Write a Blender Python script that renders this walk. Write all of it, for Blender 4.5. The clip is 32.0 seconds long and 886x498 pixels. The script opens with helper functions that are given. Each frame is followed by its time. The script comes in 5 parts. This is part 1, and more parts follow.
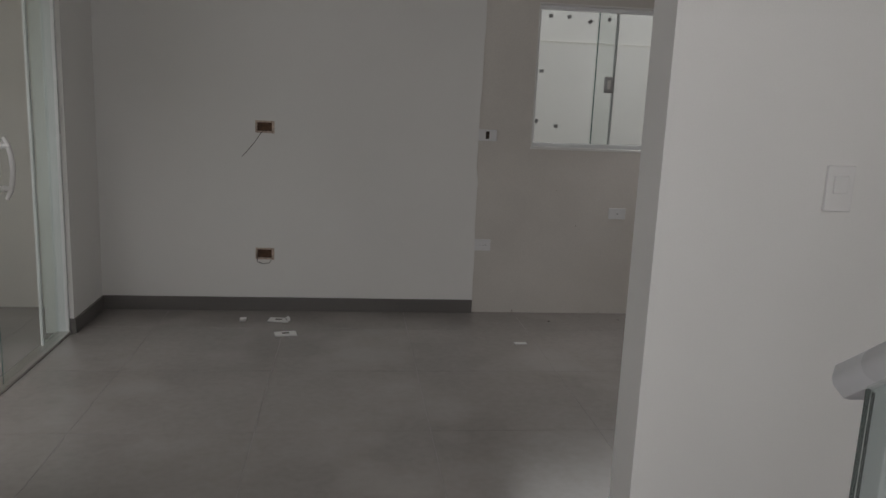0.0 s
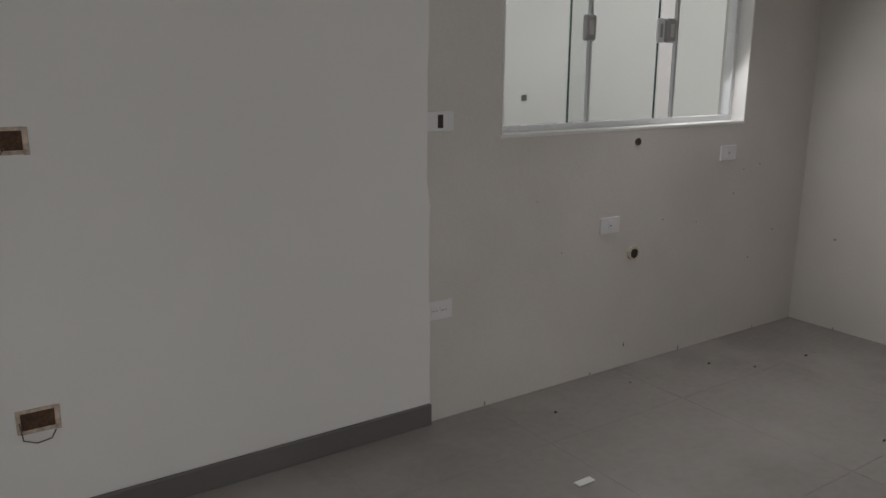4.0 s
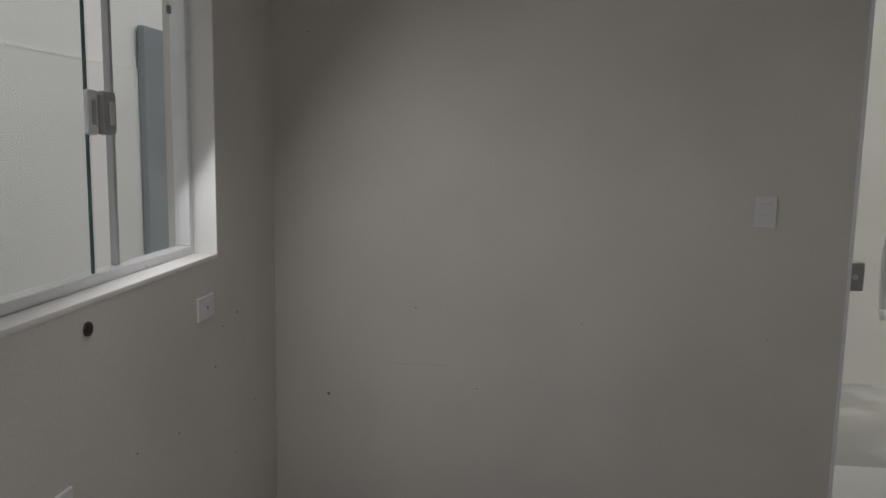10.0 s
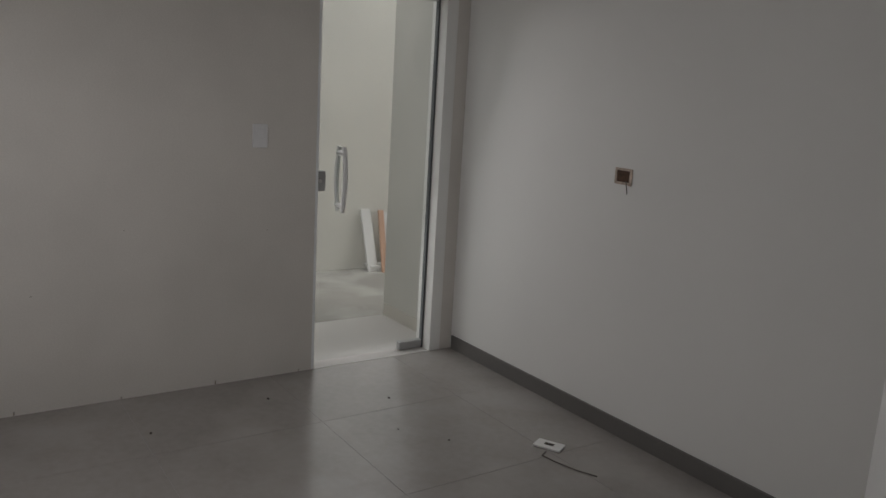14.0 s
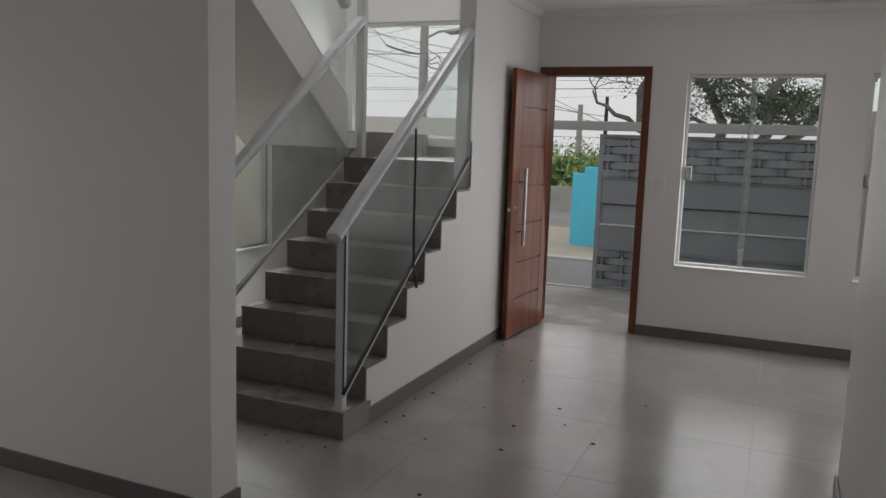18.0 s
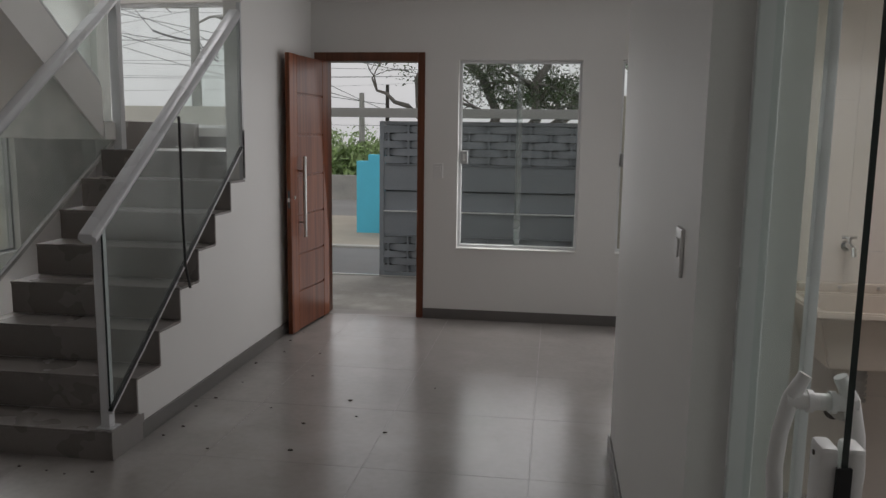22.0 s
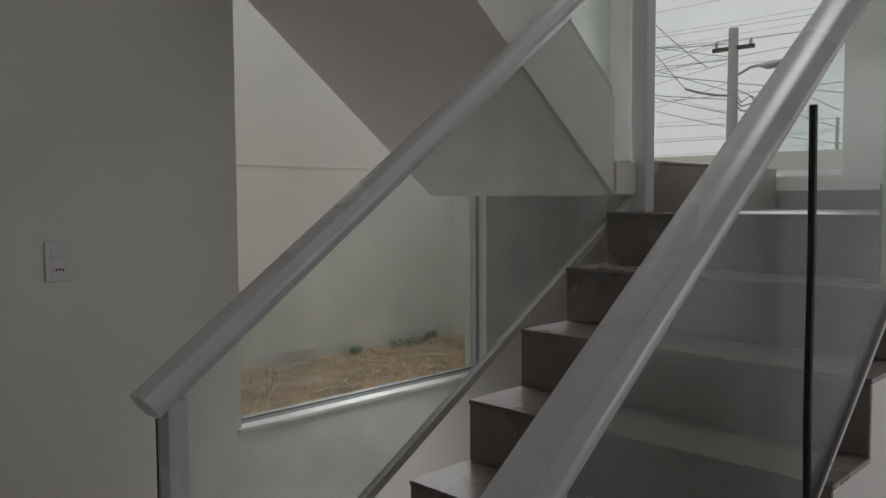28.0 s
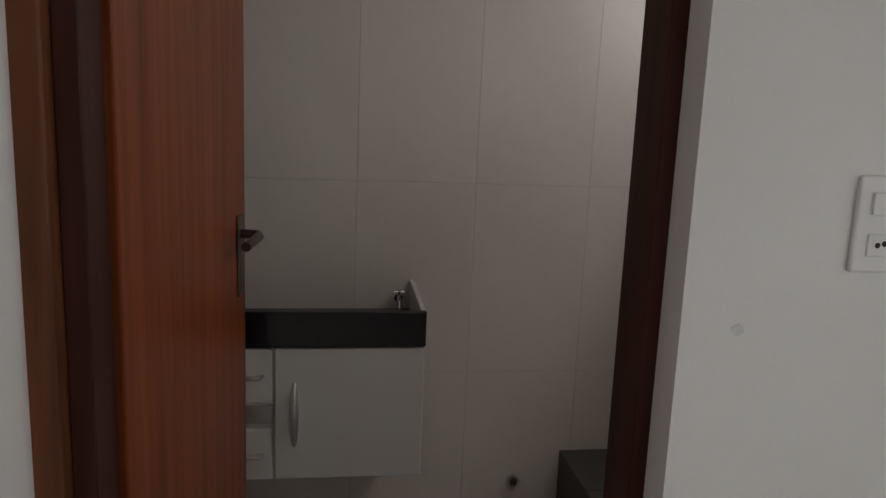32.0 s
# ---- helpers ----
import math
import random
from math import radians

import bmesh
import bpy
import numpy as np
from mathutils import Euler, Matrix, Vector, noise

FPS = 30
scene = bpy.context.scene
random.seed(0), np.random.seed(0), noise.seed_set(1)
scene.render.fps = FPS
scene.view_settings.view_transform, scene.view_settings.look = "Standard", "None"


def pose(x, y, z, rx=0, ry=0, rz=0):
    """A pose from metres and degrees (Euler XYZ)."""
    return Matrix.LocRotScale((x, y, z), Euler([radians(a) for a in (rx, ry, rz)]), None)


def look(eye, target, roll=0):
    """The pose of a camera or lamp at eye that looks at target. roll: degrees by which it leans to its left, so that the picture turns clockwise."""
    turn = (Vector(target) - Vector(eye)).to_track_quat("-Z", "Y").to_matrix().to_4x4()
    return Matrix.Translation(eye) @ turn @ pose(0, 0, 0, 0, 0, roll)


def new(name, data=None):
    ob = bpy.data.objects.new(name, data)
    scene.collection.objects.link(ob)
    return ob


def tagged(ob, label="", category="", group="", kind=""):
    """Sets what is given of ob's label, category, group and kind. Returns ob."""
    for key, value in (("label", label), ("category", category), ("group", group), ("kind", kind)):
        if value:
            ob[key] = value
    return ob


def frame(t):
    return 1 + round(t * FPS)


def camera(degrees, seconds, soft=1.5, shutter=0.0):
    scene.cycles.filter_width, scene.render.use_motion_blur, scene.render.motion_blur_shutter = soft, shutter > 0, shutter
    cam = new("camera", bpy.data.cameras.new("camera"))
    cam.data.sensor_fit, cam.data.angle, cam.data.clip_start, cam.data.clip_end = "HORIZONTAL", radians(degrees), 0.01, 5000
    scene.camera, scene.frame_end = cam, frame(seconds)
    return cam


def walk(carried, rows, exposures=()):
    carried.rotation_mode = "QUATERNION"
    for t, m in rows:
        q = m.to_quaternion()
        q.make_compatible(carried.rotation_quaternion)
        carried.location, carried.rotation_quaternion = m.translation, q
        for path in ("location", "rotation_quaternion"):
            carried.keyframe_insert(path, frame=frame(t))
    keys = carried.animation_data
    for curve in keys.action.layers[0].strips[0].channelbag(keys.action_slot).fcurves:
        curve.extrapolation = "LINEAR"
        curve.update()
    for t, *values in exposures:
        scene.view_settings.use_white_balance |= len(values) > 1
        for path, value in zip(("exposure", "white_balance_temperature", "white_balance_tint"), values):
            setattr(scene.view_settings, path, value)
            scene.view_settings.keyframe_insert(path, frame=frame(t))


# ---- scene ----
cam = camera(58.8, 32.0)
PATH = [
    (0, (3.353, 2.072, 1.471), (3.112, 0.125, 1.084), 2.55),
    (0.5, (3.487, 1.697, 1.354), (3.161, -0.245, 1.006), 2.0),
    (1, (3.635, 1.285, 1.306), (3.257, -0.646, 0.947), 1.3),
    (1.5, (3.765, 0.924, 1.288), (3.371, -1.0, 0.907), 0.8),
    (2, (3.893, 0.583, 1.328), (3.456, -1.325, 0.917), 0.5),
    (2.5, (3.976, 0.272, 1.334), (3.477, -1.617, 0.909), 0.6),
    (4.5, (4.148, -0.733, 1.458), (2.828, -2.162, 0.995), 0.6),
    (5, (4.191, -0.617, 1.465), (2.686, -1.853, 1.008), 1.5),
    (5.5, (4.212, -0.45, 1.466), (2.604, -1.545, 1.002), 2.7),
    (6, (4.181, -0.301, 1.394), (2.516, -1.314, 0.943), 2.5),
    (6.5, (4.2, -0.291, 1.42), (2.482, -1.22, 0.995), 2.6),
    (7, (4.111, -0.352, 1.424), (2.372, -1.266, 1.048), 2.0),
    (7.5, (3.981, -0.575, 1.441), (2.201, -1.418, 1.095), 2.0),
    (8, (3.77, -0.884, 1.434), (1.93, -1.611, 1.141), 2.5),
    (8.5, (3.553, -1.217, 1.475), (1.673, -1.855, 1.236), 2.6),
    (9, (3.385, -1.57, 1.485), (1.458, -2.064, 1.274), 2.3),
    (9.5, (3.226, -1.835, 1.467), (1.274, -2.22, 1.264), 1.5),
    (10, (3.021, -2.133, 1.522), (1.05, -2.336, 1.251), 1.0),
    (10.5, (2.885, -2.348, 1.546), (0.91, -2.31, 1.231), 1.2),
    (11, (2.73, -2.56, 1.53), (0.787, -2.186, 1.241), 0.2),
    (11.5, (2.797, -2.599, 1.569), (0.913, -2.004, 1.259), 1.4),
    (12, (2.870, -2.705, 1.579), (1.073, -1.887, 1.261), 1.2),
    (12.5, (3.051, -2.715, 1.536), (1.277, -1.864, 1.178), 2.2),
    (13, (3.308, -2.678, 1.504), (1.546, -1.824, 1.098), 3.0),
    (13.5, (3.572, -2.704, 1.514), (1.860, -1.753, 1.111), 3.0),
    (14, (3.817, -2.688, 1.546), (2.194, -1.586, 1.156), 3.3),
    (14.5, (4.025, -2.683, 1.558), (2.457, -1.498, 1.196), 3.4),
    (16.5, (4.451, -2.434, 1.56), (3.154, -0.935, 1.297), 2.1),
    (17, (4.498, -2.414, 1.551), (3.345, -0.798, 1.305), 1.8),
    (17.5, (4.519, -2.387, 1.547), (3.531, -0.667, 1.292), 1.7),
    (18, (4.547, -2.367, 1.544), (3.766, -0.547, 1.268), 1.9),
    (18.5, (4.576, -2.35, 1.553), (3.979, -0.463, 1.264), 2.0),
    (19, (4.602, -2.335, 1.539), (4.237, -0.389, 1.254), 2.0),
    (19.5, (4.617, -2.324, 1.541), (4.43, -0.351, 1.266), 1.8),
    (20, (4.663, -2.317, 1.542), (4.613, -0.335, 1.277), 1.4),
    (20.5, (4.679, -2.317, 1.515), (4.719, -0.334, 1.252), 1.4),
    (21, (4.663, -2.29, 1.531), (4.683, -0.31, 1.255), 1.4),
    (21.5, (4.627, -2.279, 1.533), (4.536, -0.301, 1.253), 1.3),
    (22, (4.571, -2.241, 1.528), (4.297, -0.282, 1.238), 0.8),
    (22.5, (4.47, -2.14, 1.534), (3.992, -0.222, 1.227), 0.2),
    (23, (4.322, -1.898, 1.532), (3.65, -0.04, 1.224), -0.3),
    (23.5, (4.19, -1.624, 1.509), (3.401, 0.188, 1.203), -0.2),
    (24, (4.069, -1.271, 1.522), (3.176, 0.49, 1.207), 0.2),
    (24.5, (3.895, -0.945, 1.485), (2.933, 0.78, 1.165), 0.6),
    (25, (3.701, -0.615, 1.479), (2.652, 1.048, 1.119), 1.2),
    (25.5, (3.538, -0.304, 1.459), (2.398, 1.296, 1.086), 1.1),
    (26, (3.334, -0.05, 1.427), (2.129, 1.517, 1.122), 0.4),
    (26.5, (3.159, 0.173, 1.438), (1.901, 1.709, 1.196), 0.3),
    (28.5, (3.111, 0.288, 1.433), (1.638, 1.636, 1.317), 0.9),
    (29, (3.22, 0.181, 1.398), (1.646, 1.401, 1.217), 2.2),
    (29.5, (3.157, 0.215, 1.403), (1.456, 1.241, 1.174), 2.3),
    (30, (2.977, 0.304, 1.416), (1.14, 1.049, 1.155), 2.4),
    (30.5, (2.69, 0.377, 1.41), (0.786, 0.921, 1.125), 2.4),
    (31, (2.293, 0.427, 1.39), (0.353, 0.807, 1.089), 2.6),
    (31.5, (1.906, 0.467, 1.403), (-0.046, 0.76, 1.08), 2.5),
    (32, (1.503, 0.466, 1.389), (-0.438, 0.774, 1.015), 2.4),
]
EXPOSURE = [(0.0, -0.36), (1.0, -0.3), (2.0, -0.08), (2.5, -0.05), (5.0, -0.2), (7.0, -0.24), (8.0, -0.36), (9.0, -0.4), (10.0, -0.45), (11.0, -0.52), (12.0, -0.42), (13.0, -0.42), (14.5, -0.48), (16.0, -0.8), (17.0, -0.75), (18.0, -0.68), (19.0, -0.76), (20.0, -0.92), (21.0, -0.92), (22.0, -0.9), (24.0, -0.88), (25.0, -0.88), (27.0, -0.9), (28.6, -1.02), (29.0, -1.02), (29.5, -0.75), (30.0, -0.35), (31.0, -0.12), (32.0, 0.2)]
walk(cam, [(t, look(eye, target, roll)) for t, eye, target, roll in PATH], EXPOSURE)

# ---- world and light ----
world = bpy.data.worlds.new("overcast_sky")
scene.world = world
world.use_nodes = True
wn = world.node_tree.nodes
wn.clear()
w_out = wn.new("ShaderNodeOutputWorld")
w_bg = wn.new("ShaderNodeBackground")
w_sky = wn.new("ShaderNodeTexSky")
w_hsv = wn.new("ShaderNodeHueSaturation")
w_sky.sky_type = "NISHITA"
w_sky.sun_disc = False
w_sky.sun_elevation = radians(48)
w_sky.sun_rotation = radians(200)
w_sky.dust_density = 4.0
w_sky.air_density = 1.2
w_hsv.inputs["Saturation"].default_value = 0.16
w_bg.inputs["Strength"].default_value = 0.15
w_mix = wn.new("ShaderNodeMix")
w_mix.data_type = "RGBA"
w_mix.inputs["Factor"].default_value = 0.8
w_mix.inputs["B"].default_value = (8.9, 8.8, 8.95, 1)
world.node_tree.links.new(w_sky.outputs[0], w_hsv.inputs["Color"])
world.node_tree.links.new(w_hsv.outputs[0], w_mix.inputs["A"])
world.node_tree.links.new(w_mix.outputs["Result"], w_bg.inputs["Color"])
world.node_tree.links.new(w_bg.outputs[0], w_out.inputs["Surface"])

sun_data = bpy.data.lights.new("sun", "SUN")
sun_data.energy = 0.8
sun_data.angle = radians(25)
sun_data.color = (1.0, 0.97, 0.93)
sun = new("sun", sun_data)
sun.matrix_world = look((0, 0, 30), (-6.0, -14.0, 0))


def sky_window(name, size, eye, to, watts, spread=170):
    """The sky's light at one real or added opening, about as large, in or near its wall."""
    data = bpy.data.lights.new(name, "AREA")
    data.shape, data.size, data.size_y, data.energy = "RECTANGLE", size[0], size[1], watts
    data.spread = radians(spread)
    data.color = (1.0, 0.985, 1.0)
    ob = new(name, data)
    ob.matrix_world = look(eye, to)
    return ob


sky_window("daylight_entrance", (0.74, 1.95), (3.08, 4.10, 1.05), (3.3, 3.0, 0.9), 3.5)
sky_window("daylight_front_window", (0.92, 1.45), (4.28, 4.114, 1.36), (4.0, 3.0, 1.2), 10)
sky_window("daylight_front_window_right", (0.92, 1.45), (5.56, 3.90, 1.36), (4.85, 2.45, 1.2), 23, 165)
sky_window("daylight_kitchen_window", (1.48, 0.7), (1.37, -2.93, 1.6), (1.2, -2.05, 1.0), 8, 165)
sky_window("daylight_yard_door", (0.72, 2.0), (-0.012, -0.54, 1.07), (1.0, -0.54, 0.7), 2.4, 140)
sky_window("daylight_stair_window", (1.24, 1.6), (0.65, 2.42, 3.35), (1.6, 2.42, 2.8), 5)
sky_window("daylight_stair_window_low", (1.0, 0.7), (0.95, 2.5, 1.2), (1.2, 2.25, 0.0), 9.5, 115)
# Added fill for the stairs, from an unseen opening in the well's ceiling.
sky_window("added_fill_stair_well", (0.9, 1.3), (1.6, 3.4, 5.42), (1.6, 3.3, 0.0), 28, 150)
sky_window("daylight_landing_window", (1.0, 0.9), (1.34, 4.114, 2.06), (1.34, 3.0, 1.9), 10)
# Assumed side opening, out of view, added to brighten laundry and kitchen.
sky_window("unseen_laundry_side_light", (1.65, 0.95), (6.45, -1.5, 1.6), (4.4, -1.5, 1.4), 4)
# Added overhead fill that brightens the laundry tiles; its opening is made up.
sky_window("added_fill_laundry_ceiling", (0.9, 0.6), (5.75, -0.2, 2.60), (5.75, -0.2, 0.0), 19, 140)
# Added fill for the dark washroom; no window is known there.
sky_window("added_fill_washroom", (0.45, 0.55), (-0.02, 1.59, 1.8), (-0.36, 0.7, 0.95), 1.55)

# ---- materials ----
def material(name):
    m = bpy.data.materials.new(name)
    m.use_nodes = True
    return m, m.node_tree.nodes, m.node_tree.links, m.node_tree.nodes["Principled BSDF"]


def surface(name, rgb, rough=0.6, vary=0.06, scale=3.0, fine=60.0, bump=0.02, metal=0.0, spec=0.5, rough_vary=0.08, stain=None, per_object=0.0, island=0.0, laid=False):
    """Colour that wanders at two scales, with grain in the relief and in the gloss."""
    m, n, l, b = material(name)
    at = n.new("ShaderNodeNewGeometry").outputs["Position"] if laid else n.new("ShaderNodeTexCoord").outputs["Object"]
    big, small = n.new("ShaderNodeTexNoise"), n.new("ShaderNodeTexNoise")
    big.inputs["Scale"].default_value, big.inputs["Detail"].default_value = scale, 4
    small.inputs["Scale"].default_value, small.inputs["Detail"].default_value = fine, 3
    l.new(at, big.inputs["Vector"])
    l.new(at, small.inputs["Vector"])
    ramp = n.new("ShaderNodeMapRange")
    ramp.inputs["From Min"].default_value, ramp.inputs["From Max"].default_value = 0.3, 0.7
    ramp.inputs["To Min"].default_value, ramp.inputs["To Max"].default_value = 1 - vary, 1 + vary
    l.new(big.outputs["Fac"], ramp.inputs["Value"])
    fineramp = n.new("ShaderNodeMapRange")
    fineramp.inputs["From Min"].default_value, fineramp.inputs["From Max"].default_value = 0.25, 0.75
    fineramp.inputs["To Min"].default_value, fineramp.inputs["To Max"].default_value = 1 - vary * 0.5, 1 + vary * 0.5
    l.new(small.outputs["Fac"], fineramp.inputs["Value"])
    mul = n.new("ShaderNodeMath")
    mul.operation = "MULTIPLY"
    l.new(ramp.outputs[0], mul.inputs[0])
    l.new(fineramp.outputs[0], mul.inputs[1])
    last = mul
    if per_object or island:
        src = n.new("ShaderNodeObjectInfo") if per_object else n.new("ShaderNodeNewGeometry")
        rr = n.new("ShaderNodeMapRange")
        k = per_object or island
        rr.inputs["To Min"].default_value, rr.inputs["To Max"].default_value = 1 - k, 1 + k
        l.new(src.outputs["Random" if per_object else "Random Per Island"], rr.inputs["Value"])
        m2 = n.new("ShaderNodeMath")
        m2.operation = "MULTIPLY"
        l.new(mul.outputs[0], m2.inputs[0])
        l.new(rr.outputs[0], m2.inputs[1])
        last = m2
    tint = n.new("ShaderNodeVectorMath")
    tint.operation = "SCALE"
    tint.inputs[0].default_value = rgb[:3]
    l.new(last.outputs[0], tint.inputs["Scale"])
    colour = tint.outputs[0]
    if stain:
        s_rgb, s_scale, s_low, s_amount = stain
        st = n.new("ShaderNodeTexNoise")
        st.inputs["Scale"].default_value, st.inputs["Detail"].default_value = s_scale, 7
        l.new(at, st.inputs["Vector"])
        sr = n.new("ShaderNodeMapRange")
        sr.inputs["From Min"].default_value, sr.inputs["From Max"].default_value = s_low, s_low + 0.18
        sr.inputs["To Max"].default_value = s_amount
        l.new(st.outputs["Fac"], sr.inputs["Value"])
        mx = n.new("ShaderNodeMix")
        mx.data_type = "RGBA"
        l.new(sr.outputs[0], mx.inputs["Factor"])
        l.new(colour, mx.inputs["A"])
        mx.inputs["B"].default_value = (*s_rgb, 1)
        colour = mx.outputs["Result"]
    l.new(colour, b.inputs["Base Color"])
    rv = n.new("ShaderNodeMapRange")
    rv.inputs["To Min"].default_value, rv.inputs["To Max"].default_value = max(0.02, rough - rough_vary), min(1, rough + rough_vary)
    l.new(big.outputs["Fac"], rv.inputs["Value"])
    l.new(rv.outputs[0], b.inputs["Roughness"])
    b.inputs["Metallic"].default_value = metal
    b.inputs["Specular IOR Level"].default_value = spec
    if bump:
        bp = n.new("ShaderNodeBump")
        bp.inputs["Strength"].default_value, bp.inputs["Distance"].default_value = 0.5, bump
        l.new(small.outputs["Fac"], bp.inputs["Height"])
        l.new(bp.outputs[0], b.inputs["Normal"])
    return m


def wood(name, rgb, dark, along="Z", rough=0.32, scale=1.0, spec=0.5, per_object=0.0):
    m, n, l, b = material(name)
    co, mp = n.new("ShaderNodeTexCoord"), n.new("ShaderNodeMapping")
    k = {"X": (0.6, 14, 14), "Y": (14, 0.6, 14), "Z": (14, 14, 0.6)}[along]
    mp.inputs["Scale"].default_value = tuple(v * scale for v in k)
    l.new(co.outputs["Object"], mp.inputs["Vector"])
    grain, patch = n.new("ShaderNodeTexNoise"), n.new("ShaderNodeTexNoise")
    grain.inputs["Scale"].default_value, grain.inputs["Detail"].default_value, grain.inputs["Distortion"].default_value = 2.2, 8, 0.6
    patch.inputs["Scale"].default_value, patch.inputs["Detail"].default_value = 0.5, 3
    l.new(mp.outputs[0], grain.inputs["Vector"])
    l.new(mp.outputs[0], patch.inputs["Vector"])
    ramp = n.new("ShaderNodeValToRGB")
    ramp.color_ramp.elements[0].position, ramp.color_ramp.elements[1].position = 0.3, 0.72
    ramp.color_ramp.elements[0].color, ramp.color_ramp.elements[1].color = (*dark, 1), (*rgb, 1)
    l.new(grain.outputs["Fac"], ramp.inputs["Fac"])
    pr = n.new("ShaderNodeMapRange")
    pr.inputs["From Min"].default_value, pr.inputs["From Max"].default_value = 0.3, 0.7
    pr.inputs["To Min"].default_value, pr.inputs["To Max"].default_value = 0.8, 1.2
    l.new(patch.outputs["Fac"], pr.inputs["Value"])
    info, rr, both = n.new("ShaderNodeObjectInfo"), n.new("ShaderNodeMapRange"), n.new("ShaderNodeMath")
    rr.inputs["To Min"].default_value, rr.inputs["To Max"].default_value = 1 - per_object, 1 + per_object
    both.operation = "MULTIPLY"
    l.new(info.outputs["Random"], rr.inputs["Value"])
    l.new(rr.outputs[0], both.inputs[0])
    l.new(pr.outputs[0], both.inputs[1])
    sc = n.new("ShaderNodeVectorMath")
    sc.operation = "SCALE"
    l.new(ramp.outputs[0], sc.inputs[0])
    l.new(both.outputs[0], sc.inputs["Scale"])
    l.new(sc.outputs[0], b.inputs["Base Color"])
    b.inputs["Roughness"].default_value = rough
    b.inputs["Specular IOR Level"].default_value = spec
    bp = n.new("ShaderNodeBump")
    bp.inputs["Strength"].default_value, bp.inputs["Distance"].default_value = 0.25, 0.002
    l.new(grain.outputs["Fac"], bp.inputs["Height"])
    l.new(bp.outputs[0], b.inputs["Normal"])
    return m


def clear_glass(name, rgb=(0.93, 0.97, 0.95), rough=0.2, haze=0.0, gloss=0.008, slant=0.3):
    """Thin clear pane: mostly see-through, with a mirror gloss that grows at a slant, and a pale haze for smears and
    painted-in reflected light.
    """
    m, n, l, b = material(name)
    n.remove(b)
    out = n["Material Output"]
    tr, gl, df = n.new("ShaderNodeBsdfTransparent"), n.new("ShaderNodeBsdfGlossy"), n.new("ShaderNodeBsdfDiffuse")
    tr.inputs["Color"].default_value = (*rgb, 1)
    gl.inputs["Roughness"].default_value = rough
    df.inputs["Color"].default_value = (0.75, 0.8, 0.78, 1)
    mix, mix2 = n.new("ShaderNodeMixShader"), n.new("ShaderNodeMixShader")
    lw, pw, ad = n.new("ShaderNodeLayerWeight"), n.new("ShaderNodeMath"), n.new("ShaderNodeMath")
    lw.inputs["Blend"].default_value = 0.5
    pw.operation, ad.operation = "POWER", "MULTIPLY_ADD"
    pw.inputs[1].default_value = 4.0
    ad.inputs[1].default_value, ad.inputs[2].default_value = slant, gloss
    l.new(lw.outputs["Facing"], pw.inputs[0])
    l.new(pw.outputs[0], ad.inputs[0])
    l.new(ad.outputs[0], mix.inputs["Fac"])
    l.new(tr.outputs[0], mix.inputs[1])
    l.new(gl.outputs[0], mix.inputs[2])
    co, nz, rg = n.new("ShaderNodeTexCoord"), n.new("ShaderNodeTexNoise"), n.new("ShaderNodeMapRange")
    nz.inputs["Scale"].default_value, nz.inputs["Detail"].default_value = 2.4, 6
    l.new(co.outputs["Object"], nz.inputs["Vector"])
    rg.inputs["From Min"].default_value, rg.inputs["From Max"].default_value = 0.45, 0.75
    rg.inputs["To Min"].default_value, rg.inputs["To Max"].default_value = haze * 0.3, haze
    l.new(nz.outputs["Fac"], rg.inputs["Value"])
    l.new(rg.outputs[0], mix2.inputs["Fac"])
    l.new(mix.outputs[0], mix2.inputs[1])
    l.new(df.outputs[0], mix2.inputs[2])
    l.new(mix2.outputs[0], out.inputs["Surface"])
    return m


PAINT = surface("white_wall_paint", (0.80, 0.79, 0.77), 0.55, 0.025, 0.9, 220, 0.0006, rough_vary=0.05)
RAW = surface("raw_plaster", (0.66, 0.625, 0.585), 0.8, 0.075, 1.3, 130, 0.0014, stain=((0.58, 0.53, 0.47), 0.8, 0.58, 0.25))
CEIL = surface("ceiling_paint", (0.82, 0.82, 0.81), 0.8, 0.02, 1.0, 200, 0.0005)
TILE = surface("grey_porcelain", (0.305, 0.281, 0.268), 0.22, 0.10, 1.1, 26, 0.0004, rough_vary=0.10, spec=0.45, per_object=0.006, laid=True, stain=((0.40, 0.373, 0.356), 1.7, 0.5, 0.55))
GROUT = surface("floor_grout", (0.33, 0.306, 0.292), 0.5, 0.10, 5, 80, 0.001)
SKIRT = surface("grey_skirting_tile", (0.145, 0.136, 0.129), 0.4, 0.06, 2, 60, 0.0004)
STEP = surface("stair_porcelain", (0.195, 0.175, 0.164), 0.28, 0.07, 1.6, 40, 0.0004, spec=0.65, stain=((0.23, 0.208, 0.195), 2.0, 0.55, 0.3))
ALU = surface("white_aluminium", (0.82, 0.83, 0.84), 0.28, 0.02, 3, 90, 0.0002, spec=0.5)
RAILALU = surface("white_rail_paint", (0.61, 0.615, 0.63), 0.27, 0.02, 3, 90, 0.0002)
CHANNEL = surface("dull_grey_channel", (0.50, 0.49, 0.48), 0.5, 0.06, 4, 90, 0.0002)
LATCH = surface("grey_plastic", (0.40, 0.40, 0.40), 0.4, 0.04, 6, 120, 0.0002)
BEAD = surface("grey_aluminium", (0.50, 0.505, 0.515), 0.35, 0.03, 3, 90, 0.0002)
EDGEDARK = surface("dark_glass_edge", (0.03, 0.04, 0.038), 0.2, 0.1, 5, 50, 0.0)
EDGE = surface("glass_edge", (0.05, 0.125, 0.115), 0.15, 0.1, 5, 50, 0.0)
